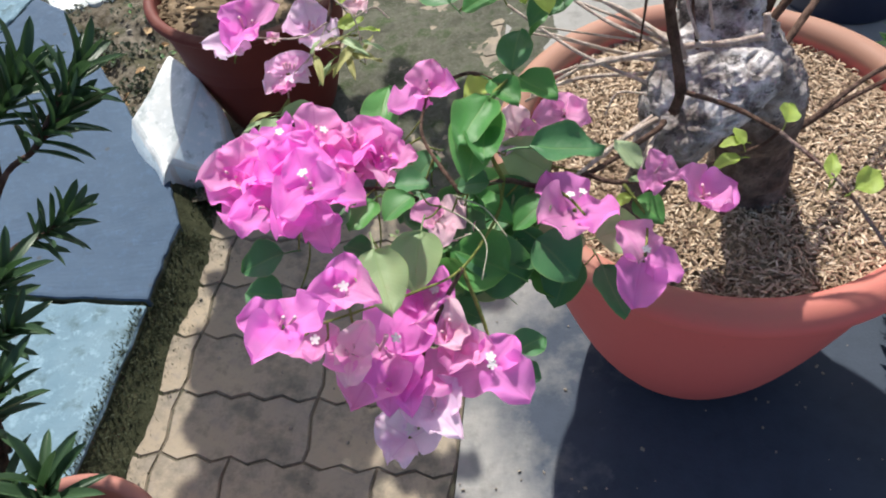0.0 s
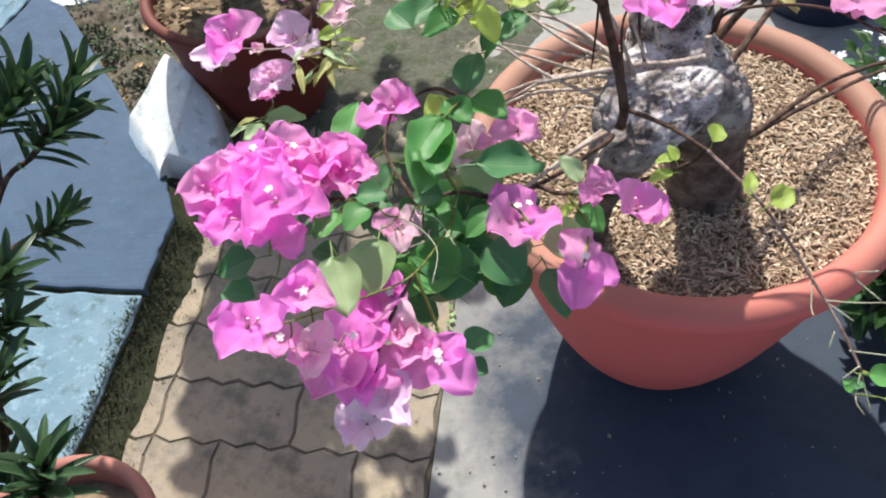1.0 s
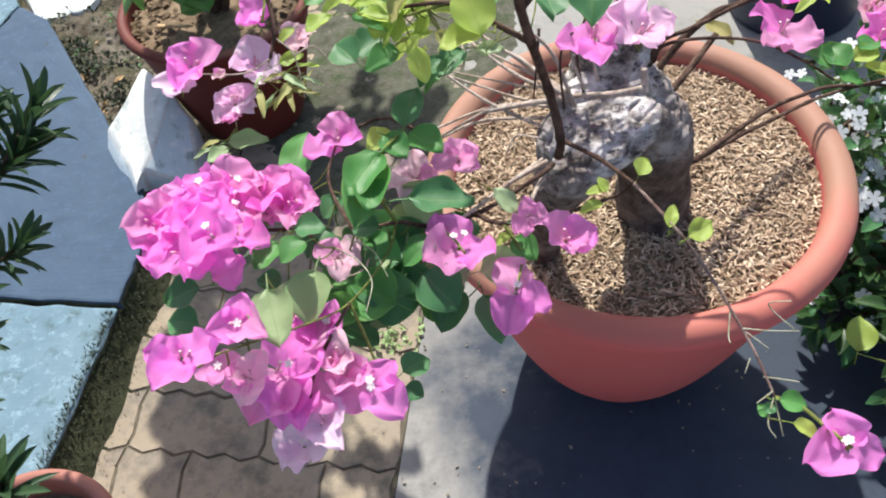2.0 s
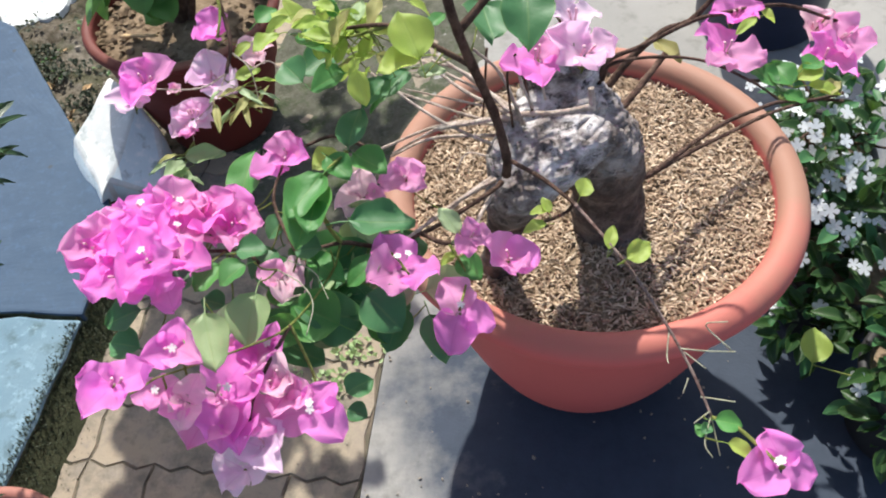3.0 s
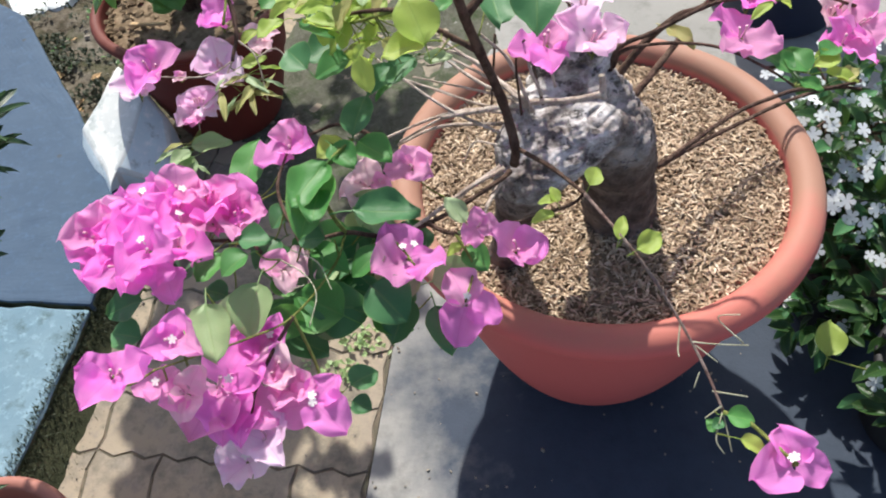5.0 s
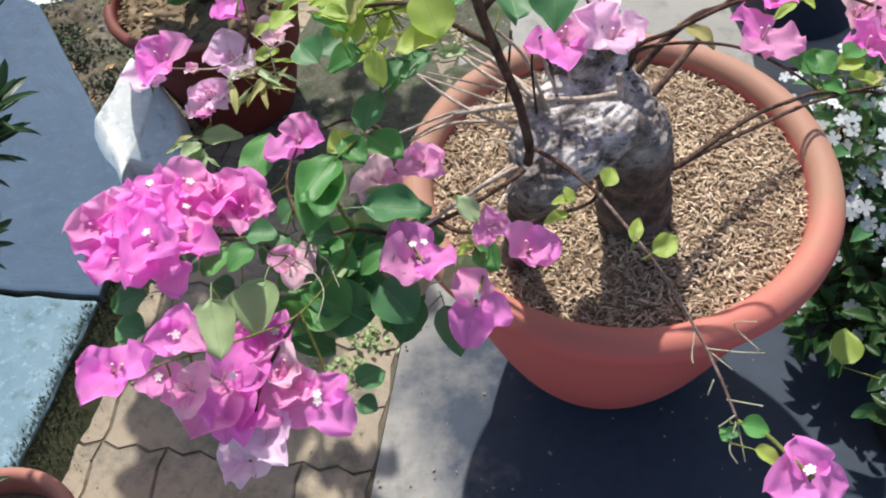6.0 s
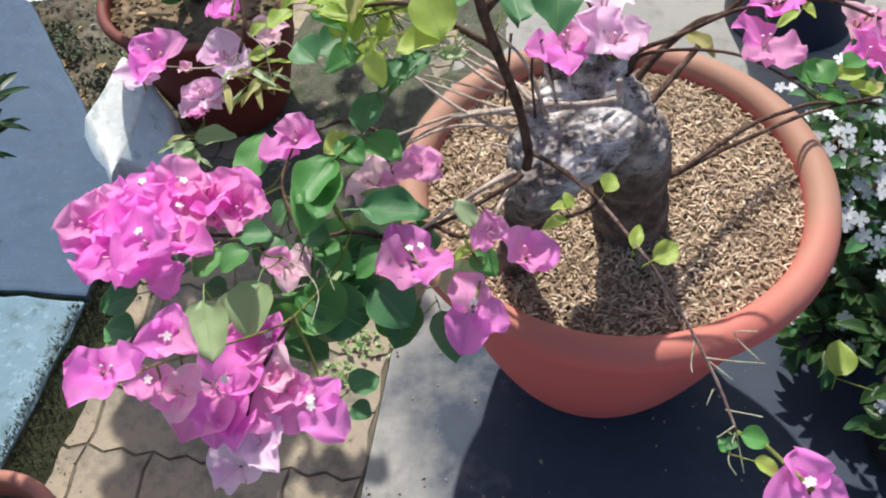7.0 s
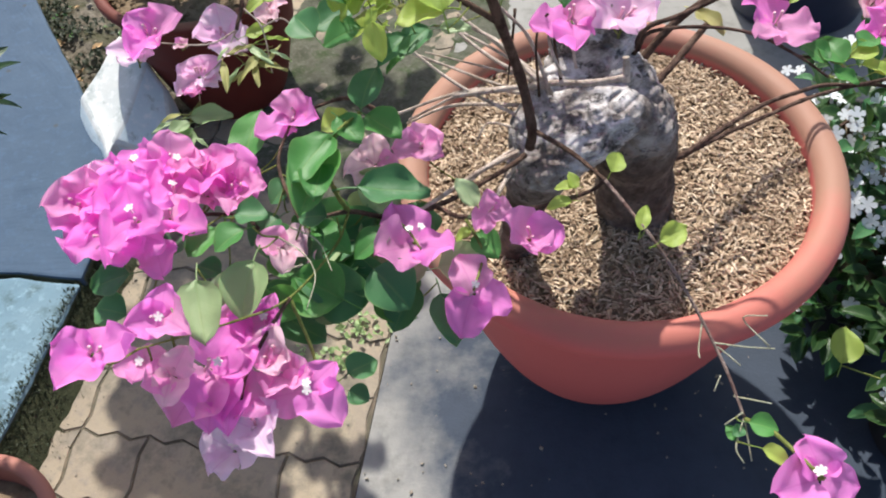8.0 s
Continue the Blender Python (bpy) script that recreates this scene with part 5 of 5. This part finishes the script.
def leafy_or_shade_crown(parent, centre, radii, count, sizes, kind):
    """Dense branch-end leaves as one joined part; some unseen, added for shade."""
    src = leaf_mesh(kind, 0.8, 0)
    pts = [v.co.copy() for v in src.vertices]
    polys = [tuple(p.vertices) for p in src.polygons]
    vs, fs = [], []
    for k in range(count):
        d = Vector((rnd.gauss(0, 1), rnd.gauss(0, 1), rnd.gauss(0, 1))).normalized() * rnd.random() ** 0.4
        c = Vector(centre) + Vector((d.x * radii[0], d.y * radii[1], d.z * radii[2]))
        m = blade_pose(c, Vector((rnd.uniform(-1, 1), rnd.uniform(-1, 1), rnd.uniform(-0.7, 0.2))), Vector((rnd.uniform(-0.6, 0.6), rnd.uniform(-0.6, 0.6), 1)), rnd.uniform(*sizes))
        n = len(vs)
        vs += [tuple(m @ p) for p in pts]
        fs += [tuple(n + i for i in f) for f in polys]
    return adopt(from_arrays("foliage", vs, fs, LEAF_KINDS[kind]), parent)


# unseen crown high over the clay pot, added to shade the pavers
leafy_or_shade_crown(small_plant, (-0.305, 1.320, 0.86), (0.150, 0.34, 0.12), 500, (0.05, 0.08), 0)
leafy_or_shade_crown(small_plant, (-0.27, 1.31, 0.42), (0.12, 0.05, 0.05), 26, (0.05, 0.08), 0)
# unseen tuft and its twig, added to drop shade at the paving's edge
leafy_or_shade_crown(small_plant, (-0.075, 1.08, 0.80), (0.045, 0.04, 0.03), 18, (0.035, 0.055), 0)
twig_of(small_plant, [(-0.21, 1.25, 0.60), (-0.14, 1.17, 0.76), (-0.075, 1.08, 0.80)], 0.004, 0.002)
# unseen crown with its twigs, added to shade the ground between the pots
leafy_or_shade_crown(small_plant, (-0.04, 1.80, 0.95), (0.25, 0.31, 0.16), 95, (0.05, 0.085), 1)
for k in range(5):
    a = rnd.uniform(0, 2 * math.pi)
    twig_of(small_plant, [(-0.22, 1.40, 0.78), (-0.14, 1.58 + 0.05 * math.sin(a), 0.92), (-0.04 + 0.18 * math.cos(a), 1.80 + 0.22 * math.sin(a), 0.97)], 0.005, 0.002)
# twigs that carry the first added, unseen crown
for k in range(9):
    a = rnd.uniform(0, 2 * math.pi)
    twig_of(small_plant, [(-0.23, 1.39, 0.70), (-0.27 + 0.06 * math.cos(a), 1.37 + 0.06 * math.sin(a), 0.79), (-0.31 + 0.08 * math.cos(a), 1.24 + 0.14 * math.sin(a), 0.88)], 0.005, 0.002)

# ---- narrow-leaved shrub in its pot ----
round_pot("terracotta_pot", -0.425, 0.306, 0.310, 0.114, 0.078, M_POT_OLD, "small weathered terracotta pot with a narrow-leaved shrub", 0.275, M_SOIL, "dark potting soil", 0.0085, 7.0)
shrub = new("evergreen_shrub")
shrub.location = (-0.425, 0.306, 0.275)
tagged(shrub, "dark green shrub with whorls of narrow leathery leaves", "shrub")
NARROW = [blade_mesh("leaf", (lambda t, w=w: w * max(0.03, math.sin(math.pi * min(1, 0.10 + 0.9 * t ** 1.15)) ** 0.5)), M_NARROW, cup=0.25, fold=0.3, droop=d, wave=0.0, nu=4, nv=8) for w, d in ((0.100, 0.10), (0.112, -0.05), (0.092, 0.22))]


def whorl(parent, tip, axis, count, length, spread=60):
    axis = axis.normalized()
    a = axis.orthogonal().normalized()
    b = axis.cross(a)
    count = round(count * 1.4)
    for k in range(count):
        turn = k * 2.399 + rnd.uniform(-0.2, 0.2)
        o = radians(spread * (0.35 + 0.75 * (k / count)) + rnd.uniform(-8, 8))
        along = axis * math.cos(o) + (a * math.cos(turn) + b * math.sin(turn)) * math.sin(o)
        ob = new("leaf", NARROW[rnd.randrange(3)])
        at = Vector(tip) - axis * (0.045 * k / count)
        ob.matrix_local = blade_pose(at, along, axis + FACE * 0.3, length * rnd.uniform(0.75, 1.1))
        adopt(ob, parent)


def spray(points, r, count, length, spread=60, along_count=0):
    twig_of(shrub, points, r, r * 0.5, M_STEM, "branch", 6)
    p, q = Vector(points[-2]), Vector(points[-1])
    whorl(shrub, q, q - p, count, length, spread)
    for k in range(along_count):
        t = (k + 1) / (along_count + 1)
        m = p.lerp(q, t)
        whorl(shrub, m, q - p, 5, length * 0.9, 75)


twig_of(shrub, [(-0.425, 0.306, 0.26), (-0.415, 0.325, 0.40), (-0.386, 0.350, 0.520), (-0.423, 0.460, 0.548)], 0.008, 0.005, M_STEM, "stem", 8)
spray([(-0.423, 0.460, 0.548), (-0.388, 0.563, 0.607), (-0.352, 0.585, 0.625), (-0.317, 0.609, 0.646)], 0.004, 14, 0.056, 62, 1)
spray([(-0.388, 0.563, 0.607), (-0.386, 0.608, 0.640), (-0.354, 0.635, 0.670)], 0.003, 15, 0.059, 55, 1)
spray([(-0.386, 0.608, 0.640), (-0.409, 0.644, 0.677), (-0.395, 0.667, 0.700)], 0.003, 13, 0.054, 60)
spray([(-0.352, 0.585, 0.625), (-0.326, 0.615, 0.649), (-0.298, 0.635, 0.670)], 0.003, 12, 0.054, 60)
spray([(-0.423, 0.460, 0.548), (-0.386, 0.516, 0.569), (-0.358, 0.523, 0.575), (-0.332, 0.532, 0.585)], 0.003, 15, 0.045, 70)
spray([(-0.404, 0.414, 0.539), (-0.390, 0.451, 0.576), (-0.372, 0.465, 0.592)], 0.003, 14, 0.052, 65, 1)
spray([(-0.395, 0.387, 0.530), (-0.386, 0.424, 0.557), (-0.367, 0.428, 0.568)], 0.003, 13, 0.050, 70)
spray([(-0.377, 0.341, 0.511), (-0.381, 0.368, 0.539), (-0.372, 0.382, 0.553)], 0.003, 12, 0.050, 70)
spray([(-0.354, 0.267, 0.465), (-0.344, 0.290, 0.493), (-0.336, 0.304, 0.519)], 0.003, 16, 0.059, 72)
spray([(-0.354, 0.267, 0.465), (-0.372, 0.295, 0.493), (-0.381, 0.309, 0.516)], 0.003, 14, 0.056, 72)

# ---- white-flowered shrubs in black pots ----
STAR = star_mesh("flower", M_WHITE_PETAL, tube_len=1.2, dish=0.1)
SMALL = {}
for kind, mat in enumerate((M_SHRUB, M_LEAF_DARK, M_LEAF_PALE)):
    SMALL[kind] = blade_mesh("leaf", heart(0.5), mat, cup=0.2, fold=0.25, droop=0.15, wave=0.02, nu=4, nv=5)


def white_shrub(x, y, pot_r, pot_h, blobs, n_leaf, n_flower, label, seed):
    g = random.Random(seed)
    round_pot("plastic_pot", x, y, pot_h, pot_r, pot_r * 0.78, M_BLACK, "black plastic nursery pot in deep shade", pot_h - 0.02, M_SOIL, "dark soil", 0.008, seed)
    bush = new("flowering_shrub")
    bush.location = (x, y, pot_h - 0.02)
    tagged(bush, label, "shrub", "white-flowered shrubs")
    for k in range(7):
        c, r = blobs[k % len(blobs)]
        end = Vector(c) + Vector((g.uniform(-0.6, 0.6) * r, g.uniform(-0.6, 0.6) * r, g.uniform(0, 0.6) * r))
        base = Vector((x + g.uniform(-0.02, 0.02), y + g.uniform(-0.02, 0.02), pot_h - 0.03))
        twig_of(bush, [base, base.lerp(end, 0.5) + Vector((0, 0, 0.03)), end], 0.004, 0.002)
    for k in range(n_leaf):
        c, r = blobs[g.randrange(len(blobs))]
        d = Vector((g.gauss(0, 1), g.gauss(0, 1), g.gauss(0.25, 1))).normalized()
        p = Vector(c) + d * r * g.random() ** 0.35
        if p.z < 0.02:
            continue
        ob = new("leaf", SMALL[g.choice((0, 0, 0, 1))])
        ob.matrix_local = blade_pose(p, d + Vector((g.uniform(-0.8, 0.8), g.uniform(-0.8, 0.8), g.uniform(-0.5, 0.5))), d * 0.4 + Vector((0, 0, 1)), g.uniform(0.026, 0.050))
        adopt(ob, bush)
    for k in range(n_flower):
        c, r = blobs[g.randrange(len(blobs))]
        d = Vector((g.gauss(-0.5, 0.7), g.gauss(-0.3, 0.7), abs(g.gauss(0.6, 0.6)))).normalized()
        ob = new("flower", STAR)
        facing = (d + FACE + Vector((g.uniform(-0.4, 0.4), g.uniform(-0.4, 0.4), 0))).normalized()
        ob.matrix_local = Matrix.Translation(Vector(c) + d * r * g.uniform(0.92, 1.12)) @ facing.to_track_quat("Z", "Y").to_matrix().to_4x4() @ pose(0, 0, 0, 0, 0, g.uniform(0, 72)) @ Matrix.Scale(g.uniform(0.009, 0.013), 4)
        adopt(ob, bush)
    return bush


dark_shrub = white_shrub(0.815, 0.450, 0.105, 0.16, [((0.80, 0.47, 0.21), 0.10), ((0.87, 0.45, 0.23), 0.10), ((0.77, 0.50, 0.17), 0.09), ((0.77, 0.41, 0.15), 0.08)], 298, 2, "dark glossy shrub in a black nursery pot", 5)
white_shrub(0.785, 0.670, 0.098, 0.15, [((0.80, 0.67, 0.17), 0.11), ((0.79, 0.77, 0.18), 0.10), ((0.77, 0.62, 0.15), 0.08), ((0.720, 0.665, 0.16), 0.07), ((0.695, 0.595, 0.10), 0.05), ((0.90, 0.68, 0.2), 0.11)], 299, 14, "dark glossy shrub with small white star flowers", 3)
white_shrub(0.820, 0.905, 0.11, 0.16, [((0.745, 0.800, 0.25), 0.085), ((0.81, 0.93, 0.22), 0.10), ((0.86, 0.82, 0.25), 0.11), ((0.76, 0.72, 0.22), 0.08)], 295, 84, "bushy shrub crowded with white star flowers", 4)
broad = new("leaf", leaf_mesh(3, 0.8, 2))
broad.matrix_local = blade_pose(Vector((0.625, 0.470, 0.215)), Vector((0.40, 0.80, 0.35)), Vector((-0.1, -0.3, 1)), 0.050)
adopt(broad, dark_shrub)
broad["label"] = "broad yellow-green young leaf"
twig_of(dark_shrub, [(0.760, 0.450, 0.160), (0.690, 0.450, 0.190), (0.625, 0.468, 0.213)], 0.0016, 0.0010, M_GREEN_STEM)

navy = round_pot("plastic_pot", 0.975, 1.49, 0.30, 0.165, 0.140, M_NAVY, "dark navy plastic pot on the pavement", 0.25, M_SOIL, "dark soil", 0.009, 9.0)

# ---- earth beyond the kerb ----
verts, faces = [], []
NU, NV = 130, 60
for i in range(NU + 1):
    for j in range(NV + 1):
        u, v = 0.50 + 2.0 * i / NU, -1.25 + 0.735 * j / NV
        x, y = plan(u, v)
        verts.append((x, y, 0.012 + 0.030 * noise.noise((x * 7, y * 7, 1.0)) + 0.014 * noise.noise((x * 26, y * 26, 4.0)) + 0.007 * noise.noise((x * 60, y * 60, 2.0))))
for i in range(NU):
    for j in range(NV):
        a = i * (NV + 1) + j
        faces.append((a, a + NV + 1, a + NV + 2, a + 1))
earth = from_arrays("earth_bed", verts, faces, M_DIRT)
tagged(earth, "dry crumbly brown earth between kerb and pots", "earth", kind="structure")


def scatter_mesh(name, count, place, make, material, label, category, seed):
    """Many small loose pieces as one mesh; place(g) gives a spot or None, make(g) a list of local points and faces."""
    g = random.Random(seed)
    vs, fs = [], []
    while count:
        p = place(g)
        if p is None:
            continue
        count -= 1
        pts, fcs = make(g)
        q = Euler((g.uniform(-0.4, 0.4), g.uniform(-0.4, 0.4), g.uniform(0, 6.28))).to_matrix()
        k = len(vs)
        vs += [tuple(q @ Vector(a) + p) for a in pts]
        fs += [tuple(k + i for i in f) for f in fcs]
    return tagged(from_arrays(name, vs, fs, material, smooth=False), label, category, kind="stuff")


def stone(g):
    r = g.uniform(0.003, 0.011)
    s = (r, r * g.uniform(0.6, 1), r * g.uniform(0.4, 0.7))
    pts = [(s[0], 0, 0), (-s[0], 0, 0), (0, s[1], 0), (0, -s[1], 0), (0, 0, s[2]), (0, 0, -s[2]), (s[0] * 0.6, s[1] * 0.6, s[2] * 0.6), (-s[0] * 0.6, -s[1] * 0.6, s[2] * 0.6)]
    return pts, [(0, 6, 4), (6, 2, 4), (2, 1, 4), (1, 7, 4), (7, 3, 4), (3, 0, 4), (0, 2, 6), (1, 3, 7), (0, 5, 2), (2, 5, 1), (1, 5, 3), (3, 5, 0)]


def dead_leaf(g):
    n, w, c = g.uniform(0.014, 0.034), g.uniform(0.005, 0.011), g.uniform(0.002, 0.006)
    pts = [(0, 0, 0), (w, n * 0.4, c), (0, n * 0.4, 0), (-w, n * 0.4, c), (w * 0.8, n * 0.7, c * 1.4), (0, n * 0.75, c * 0.4), (-w * 0.8, n * 0.7, c * 1.4), (0, n, c)]
    return pts, [(0, 1, 2), (0, 2, 3), (2, 1, 4, 5), (3, 2, 5, 6), (5, 4, 7), (6, 5, 7)]


def blade(g):
    h, w, b = g.uniform(0.003, 0.011), g.uniform(0.0006, 0.0014), g.uniform(0.002, 0.008)
    pts = [(-w, 0, 0), (w, 0, 0), (-w * 0.8, b * 0.3, h * 0.55), (w * 0.8, b * 0.3, h * 0.55), (0, b, h)]
    return pts, [(0, 1, 3, 2), (2, 3, 4)]


def weed_leaf(g):
    n, w = g.uniform(0.006, 0.015), g.uniform(0.003, 0.007)
    z = g.uniform(0.002, 0.014)
    pts = [(0, 0, z * 0.3), (w, n * 0.5, z), (0, n * 0.55, z * 0.8), (-w, n * 0.5, z), (0, n, z)]
    return pts, [(0, 1, 2), (0, 2, 3), (2, 1, 4), (3, 2, 4)]


def on_earth(g):
    u, v = g.uniform(0.55, 1.7), g.uniform(-0.95, -0.53)
    x, y = plan(u, v)
    return Vector((x, y, 0.018 + 0.030 * noise.noise((x * 7, y * 7, 1.0))))


scatter_mesh("earth_pebbles", 190, on_earth, stone, M_PEBBLE, "small grey pebbles scattered over the dry earth", "pebbles", 11)
scatter_mesh("leaf_litter", 60, on_earth, dead_leaf, M_STRAW, "curled dry brown leaves lying on the earth", "leaf litter", 12)


def weedy(g):
    p = on_earth(g)
    return p if noise.noise((p.x * 9, p.y * 9, 8.0)) > 0.05 else None


scatter_mesh("low_weeds", 240, weedy, weed_leaf, M_LEAF_DARK, "low green weeds sprouting from the dry earth", "weeds", 13)


def weed_edge(g):
    t = g.random()
    p = Vector((-0.52, 1.20, 0)).lerp(Vector((-0.83, 1.80, 0)), t) + Vector((abs(g.gauss(0.0, 0.075)), 0.03 * g.gauss(0, 1), 0))
    if noise.noise((p.x * 14, p.y * 14, 4.0)) < -0.05:
        return None
    return Vector((p.x, p.y, 0.022 + 0.030 * noise.noise((p.x * 7, p.y * 7, 1.0))))


scatter_mesh("edge_weeds", 850, weed_edge, weed_leaf, M_GRASS, "dark low weeds and moss along the kerb slab", "weeds", 21)

verts, faces = [], []
KERB_LINE = smooth_line([(-0.630, 0.26, 0), (-0.563, 0.55, 0), (-0.496, 0.85, 0), (-0.462, 1.01, 0), (-0.497, 1.16, 0), (-0.570, 1.30, 0)], 22)
STEPS = len(KERB_LINE)
for i in range(STEPS):
    t = i / 80
    foot = KERB_LINE[i]
    wide = 0.078 + 0.020 * noise.noise((t * 9, 0.0, 3.0)) + 0.008 * noise.noise((t * 40, 0.0, 6.0))
    for j in range(11):
        s = j / 10
        p = foot + V * (-0.012 + wide * s)
        rough = noise.noise((p.x * 60, p.y * 60, 2.0)) * 0.006 + noise.noise((p.x * 150, p.y * 150, 5.0)) * 0.0025
        verts.append((p.x, p.y, -0.010 + 0.064 * (1 - s) ** 1.5 + rough * (1 - s * 0.7)))
for i in range(STEPS - 1):
    for j in range(10):
        a = i * 11 + j
        faces.append((a, a + 11, a + 12, a + 1))
tagged(from_arrays("moss_bank", verts, faces, M_BANK), "dark damp moss grown along the kerb foot", "moss", kind="stuff")


def kerb_foot(g):
    t, w = g.random(), abs(g.gauss(0.0, 0.042))
    if g.random() < 0.22:
        return Vector((-0.640, 0.24, KERB - 0.006)).lerp(Vector((-0.501, 0.834, KERB - 0.006)), g.random()) - V * abs(g.gauss(0.0, 0.009))
    p = Vector((-0.628, 0.27, 0)).lerp(Vector((-0.496, 0.85, 0)), t / 0.72) if t < 0.72 else Vector((-0.496, 0.85, 0)).lerp(Vector((-0.455, 1.02, 0)), (t - 0.72) / 0.28)
    return p + V * w + Vector((0, 0, max(-0.006, 0.045 - w * 1.3 * g.uniform(0.7, 1.3))))


scatter_mesh("kerb_moss", 4600, kerb_foot, blade, M_GRASS, "soft dark green moss along the kerb foot", "moss", 14)


def stone_foot(g):
    p = Vector((-0.47, 1.105, 0)).lerp(Vector((-0.30, 1.14, 0)), g.random())
    lift = abs(g.gauss(0, 0.016))
    return p + Vector((g.gauss(0, 0.012), lift * 0.3 - abs(g.gauss(0, 0.025)), lift - 0.004))


scatter_mesh("stone_moss", 1700, stone_foot, blade, M_GRASS, "short mossy grass at the foot of the white stone", "grass", 15)


verts, faces = [], []
NU, NV = 110, 80
for i in range(NU + 1):
    for j in range(NV + 1):
        u, v = 0.42 + 0.95 * i / NU, -0.46 + 0.62 * j / NV
        x, y = plan(u, v)
        rise = noise.noise((x * 8, y * 8, 3.0)) * 0.010 + noise.noise((x * 26, y * 26, 7.0)) * 0.006 + noise.noise((x * 80, y * 80, 1.0)) * 0.003
        edge = min(1.0, 6 * min(i / NU, 1 - i / NU, j / NV, 1 - j / NV))
        verts.append((x, y, (rise + 0.0050) * edge - 0.006 * (1 - edge)))
for i in range(NU):
    for j in range(NV):
        a = i * (NV + 1) + j
        faces.append((a, a + NV + 1, a + NV + 2, a + 1))
tagged(from_arrays("paving_moss", verts, faces, M_GROUND_MOSS), "patchy grey-green moss and dirt over the paving", "moss", kind="stuff")


def joint_spot(g):
    u, v = g.uniform(0.15, 0.45), g.gauss(-0.06, 0.05)
    if not -0.2 < v < 0.01 or noise.noise((u * 14, v * 14, 2.0)) < 0.0:
        return None
    return Vector((*plan(u, v), 0.002))


scatter_mesh("joint_weeds", 240, joint_spot, weed_leaf, M_LEAF_PALE, "tiny pale green weeds in the paving joints", "weeds", 16)


def paving_spot(g):
    return Vector((*plan(g.uniform(-0.3, 0.9), g.uniform(-0.48, 0.6)), 0.002))


def grit(g):
    pts, f = stone(g)
    k = g.uniform(0.2, 0.45)
    return [tuple(c * k for c in p) for p in pts], f


scatter_mesh("grit", 420, paving_spot, grit, M_PEBBLE, "fine pale grit scattered on the paving", "grit", 17)



def on_pot_soil(g):
    a, r = g.uniform(0, 6.283), 0.172 * g.random() ** 0.5
    return Vector((-0.285 + r * math.cos(a), 1.385 + r * math.sin(a), 0.276))


def clod(g):
    pts, f = stone(g)
    k = g.uniform(0.6, 1.3)
    return [tuple(c * k for c in p) for p in pts], f


scatter_mesh("soil_clods", 420, on_pot_soil, clod, M_SOIL, "crumbly clods of dry brown potting soil", "soil", 18)

bm = bmesh.new()
tube(bm, [(-0.395, 1.335, 0.283), (-0.365, 1.325, 0.290), (-0.325, 1.318, 0.287)], 0.006, 0.004, 6, 3)
for v in bm.verts:
    v.co.z = 0.286 + (v.co.z - 0.286) * 0.4
tagged(link_mesh("bark_chip", bm, M_STRAW), "orange-brown strip of bark on the pot soil", "bark chip")

# ---- pavers ----
ROW, LONG, GAP, AMP = 0.108, 0.228, 0.0024, 0.0050


def paver_mesh(width):
    """A concrete paver with toothed edges that fit its neighbours."""
    n = max(4, round(width / 0.0285))
    tooth = lambda s: AMP * (abs(((s / 0.057) % 1.0) * 2 - 1) * 2 - 1)
    ends = lambda s: AMP * 0.8 * math.sin(2 * math.pi * s / ROW)
    g2 = GAP / 2
    low = [(g2 + (width - GAP) * k / n, g2 + tooth(width * k / n)) for k in range(n + 1)]
    right = [(width - g2 + ends(ROW * k / 4), g2 + (ROW - GAP) * k / 4) for k in range(1, 4)]
    high = [(g2 + (width - GAP) * k / n, ROW - g2 + tooth(width * k / n)) for k in range(n, -1, -1)]
    left = [(g2 + ends(ROW * k / 4), g2 + (ROW - GAP) * k / 4) for k in range(3, 0, -1)]
    line = low + right + high + left
    cx, cy = width / 2, ROW / 2
    vs, count = [], len(line)
    for z, inset in ((-0.05, 0.0), (-0.004, 0.0), (0.0, 0.0024)):
        for x, y in line:
            d = Vector((cx - x, cy - y)).normalized() * inset
            vs.append((x + d.x, y + d.y, z))
    fs = [(k + r * count, (k + 1) % count + r * count, (k + 1) % count + (r + 1) * count, k + (r + 1) * count) for r in range(2) for k in range(count)]
    fs.append(tuple(range(2 * count, 3 * count)))
    me = bpy.data.meshes.new("paver")
    me.from_pydata(vs, [], fs)
    me.materials.append(M_PAVER)
    return me


FULL, HALF, SLIVER = paver_mesh(LONG), paver_mesh(LONG / 2), paver_mesh(LONG / 4)
to_world = Matrix((V, U, Vector((0, 0, 1)))).transposed().to_4x4()
for row in range(-4, 17):
    offset = row % 2 if row < 1 else (row + 1) % 2 if row > 1 else 0
    cells = [(-LONG, FULL), (-2 * LONG, FULL), (-2.25 * LONG, SLIVER)] if not offset else [(-LONG / 2, HALF), (-1.5 * LONG, FULL), (-2 * LONG, HALF), (-2.25 * LONG, SLIVER)]
    for v0, me in cells:
        ob = new("paver", me)
        sink = rnd.uniform(-0.0008, 0.0012)
        ob.matrix_local = Matrix.Translation(EDGE + U * (row * ROW) + V * v0 + Vector((0, 0, sink))) @ to_world @ pose(0, 0, 0, rnd.uniform(-0.2, 0.2), rnd.uniform(-0.2, 0.2), 0)
        ob.parent = bed
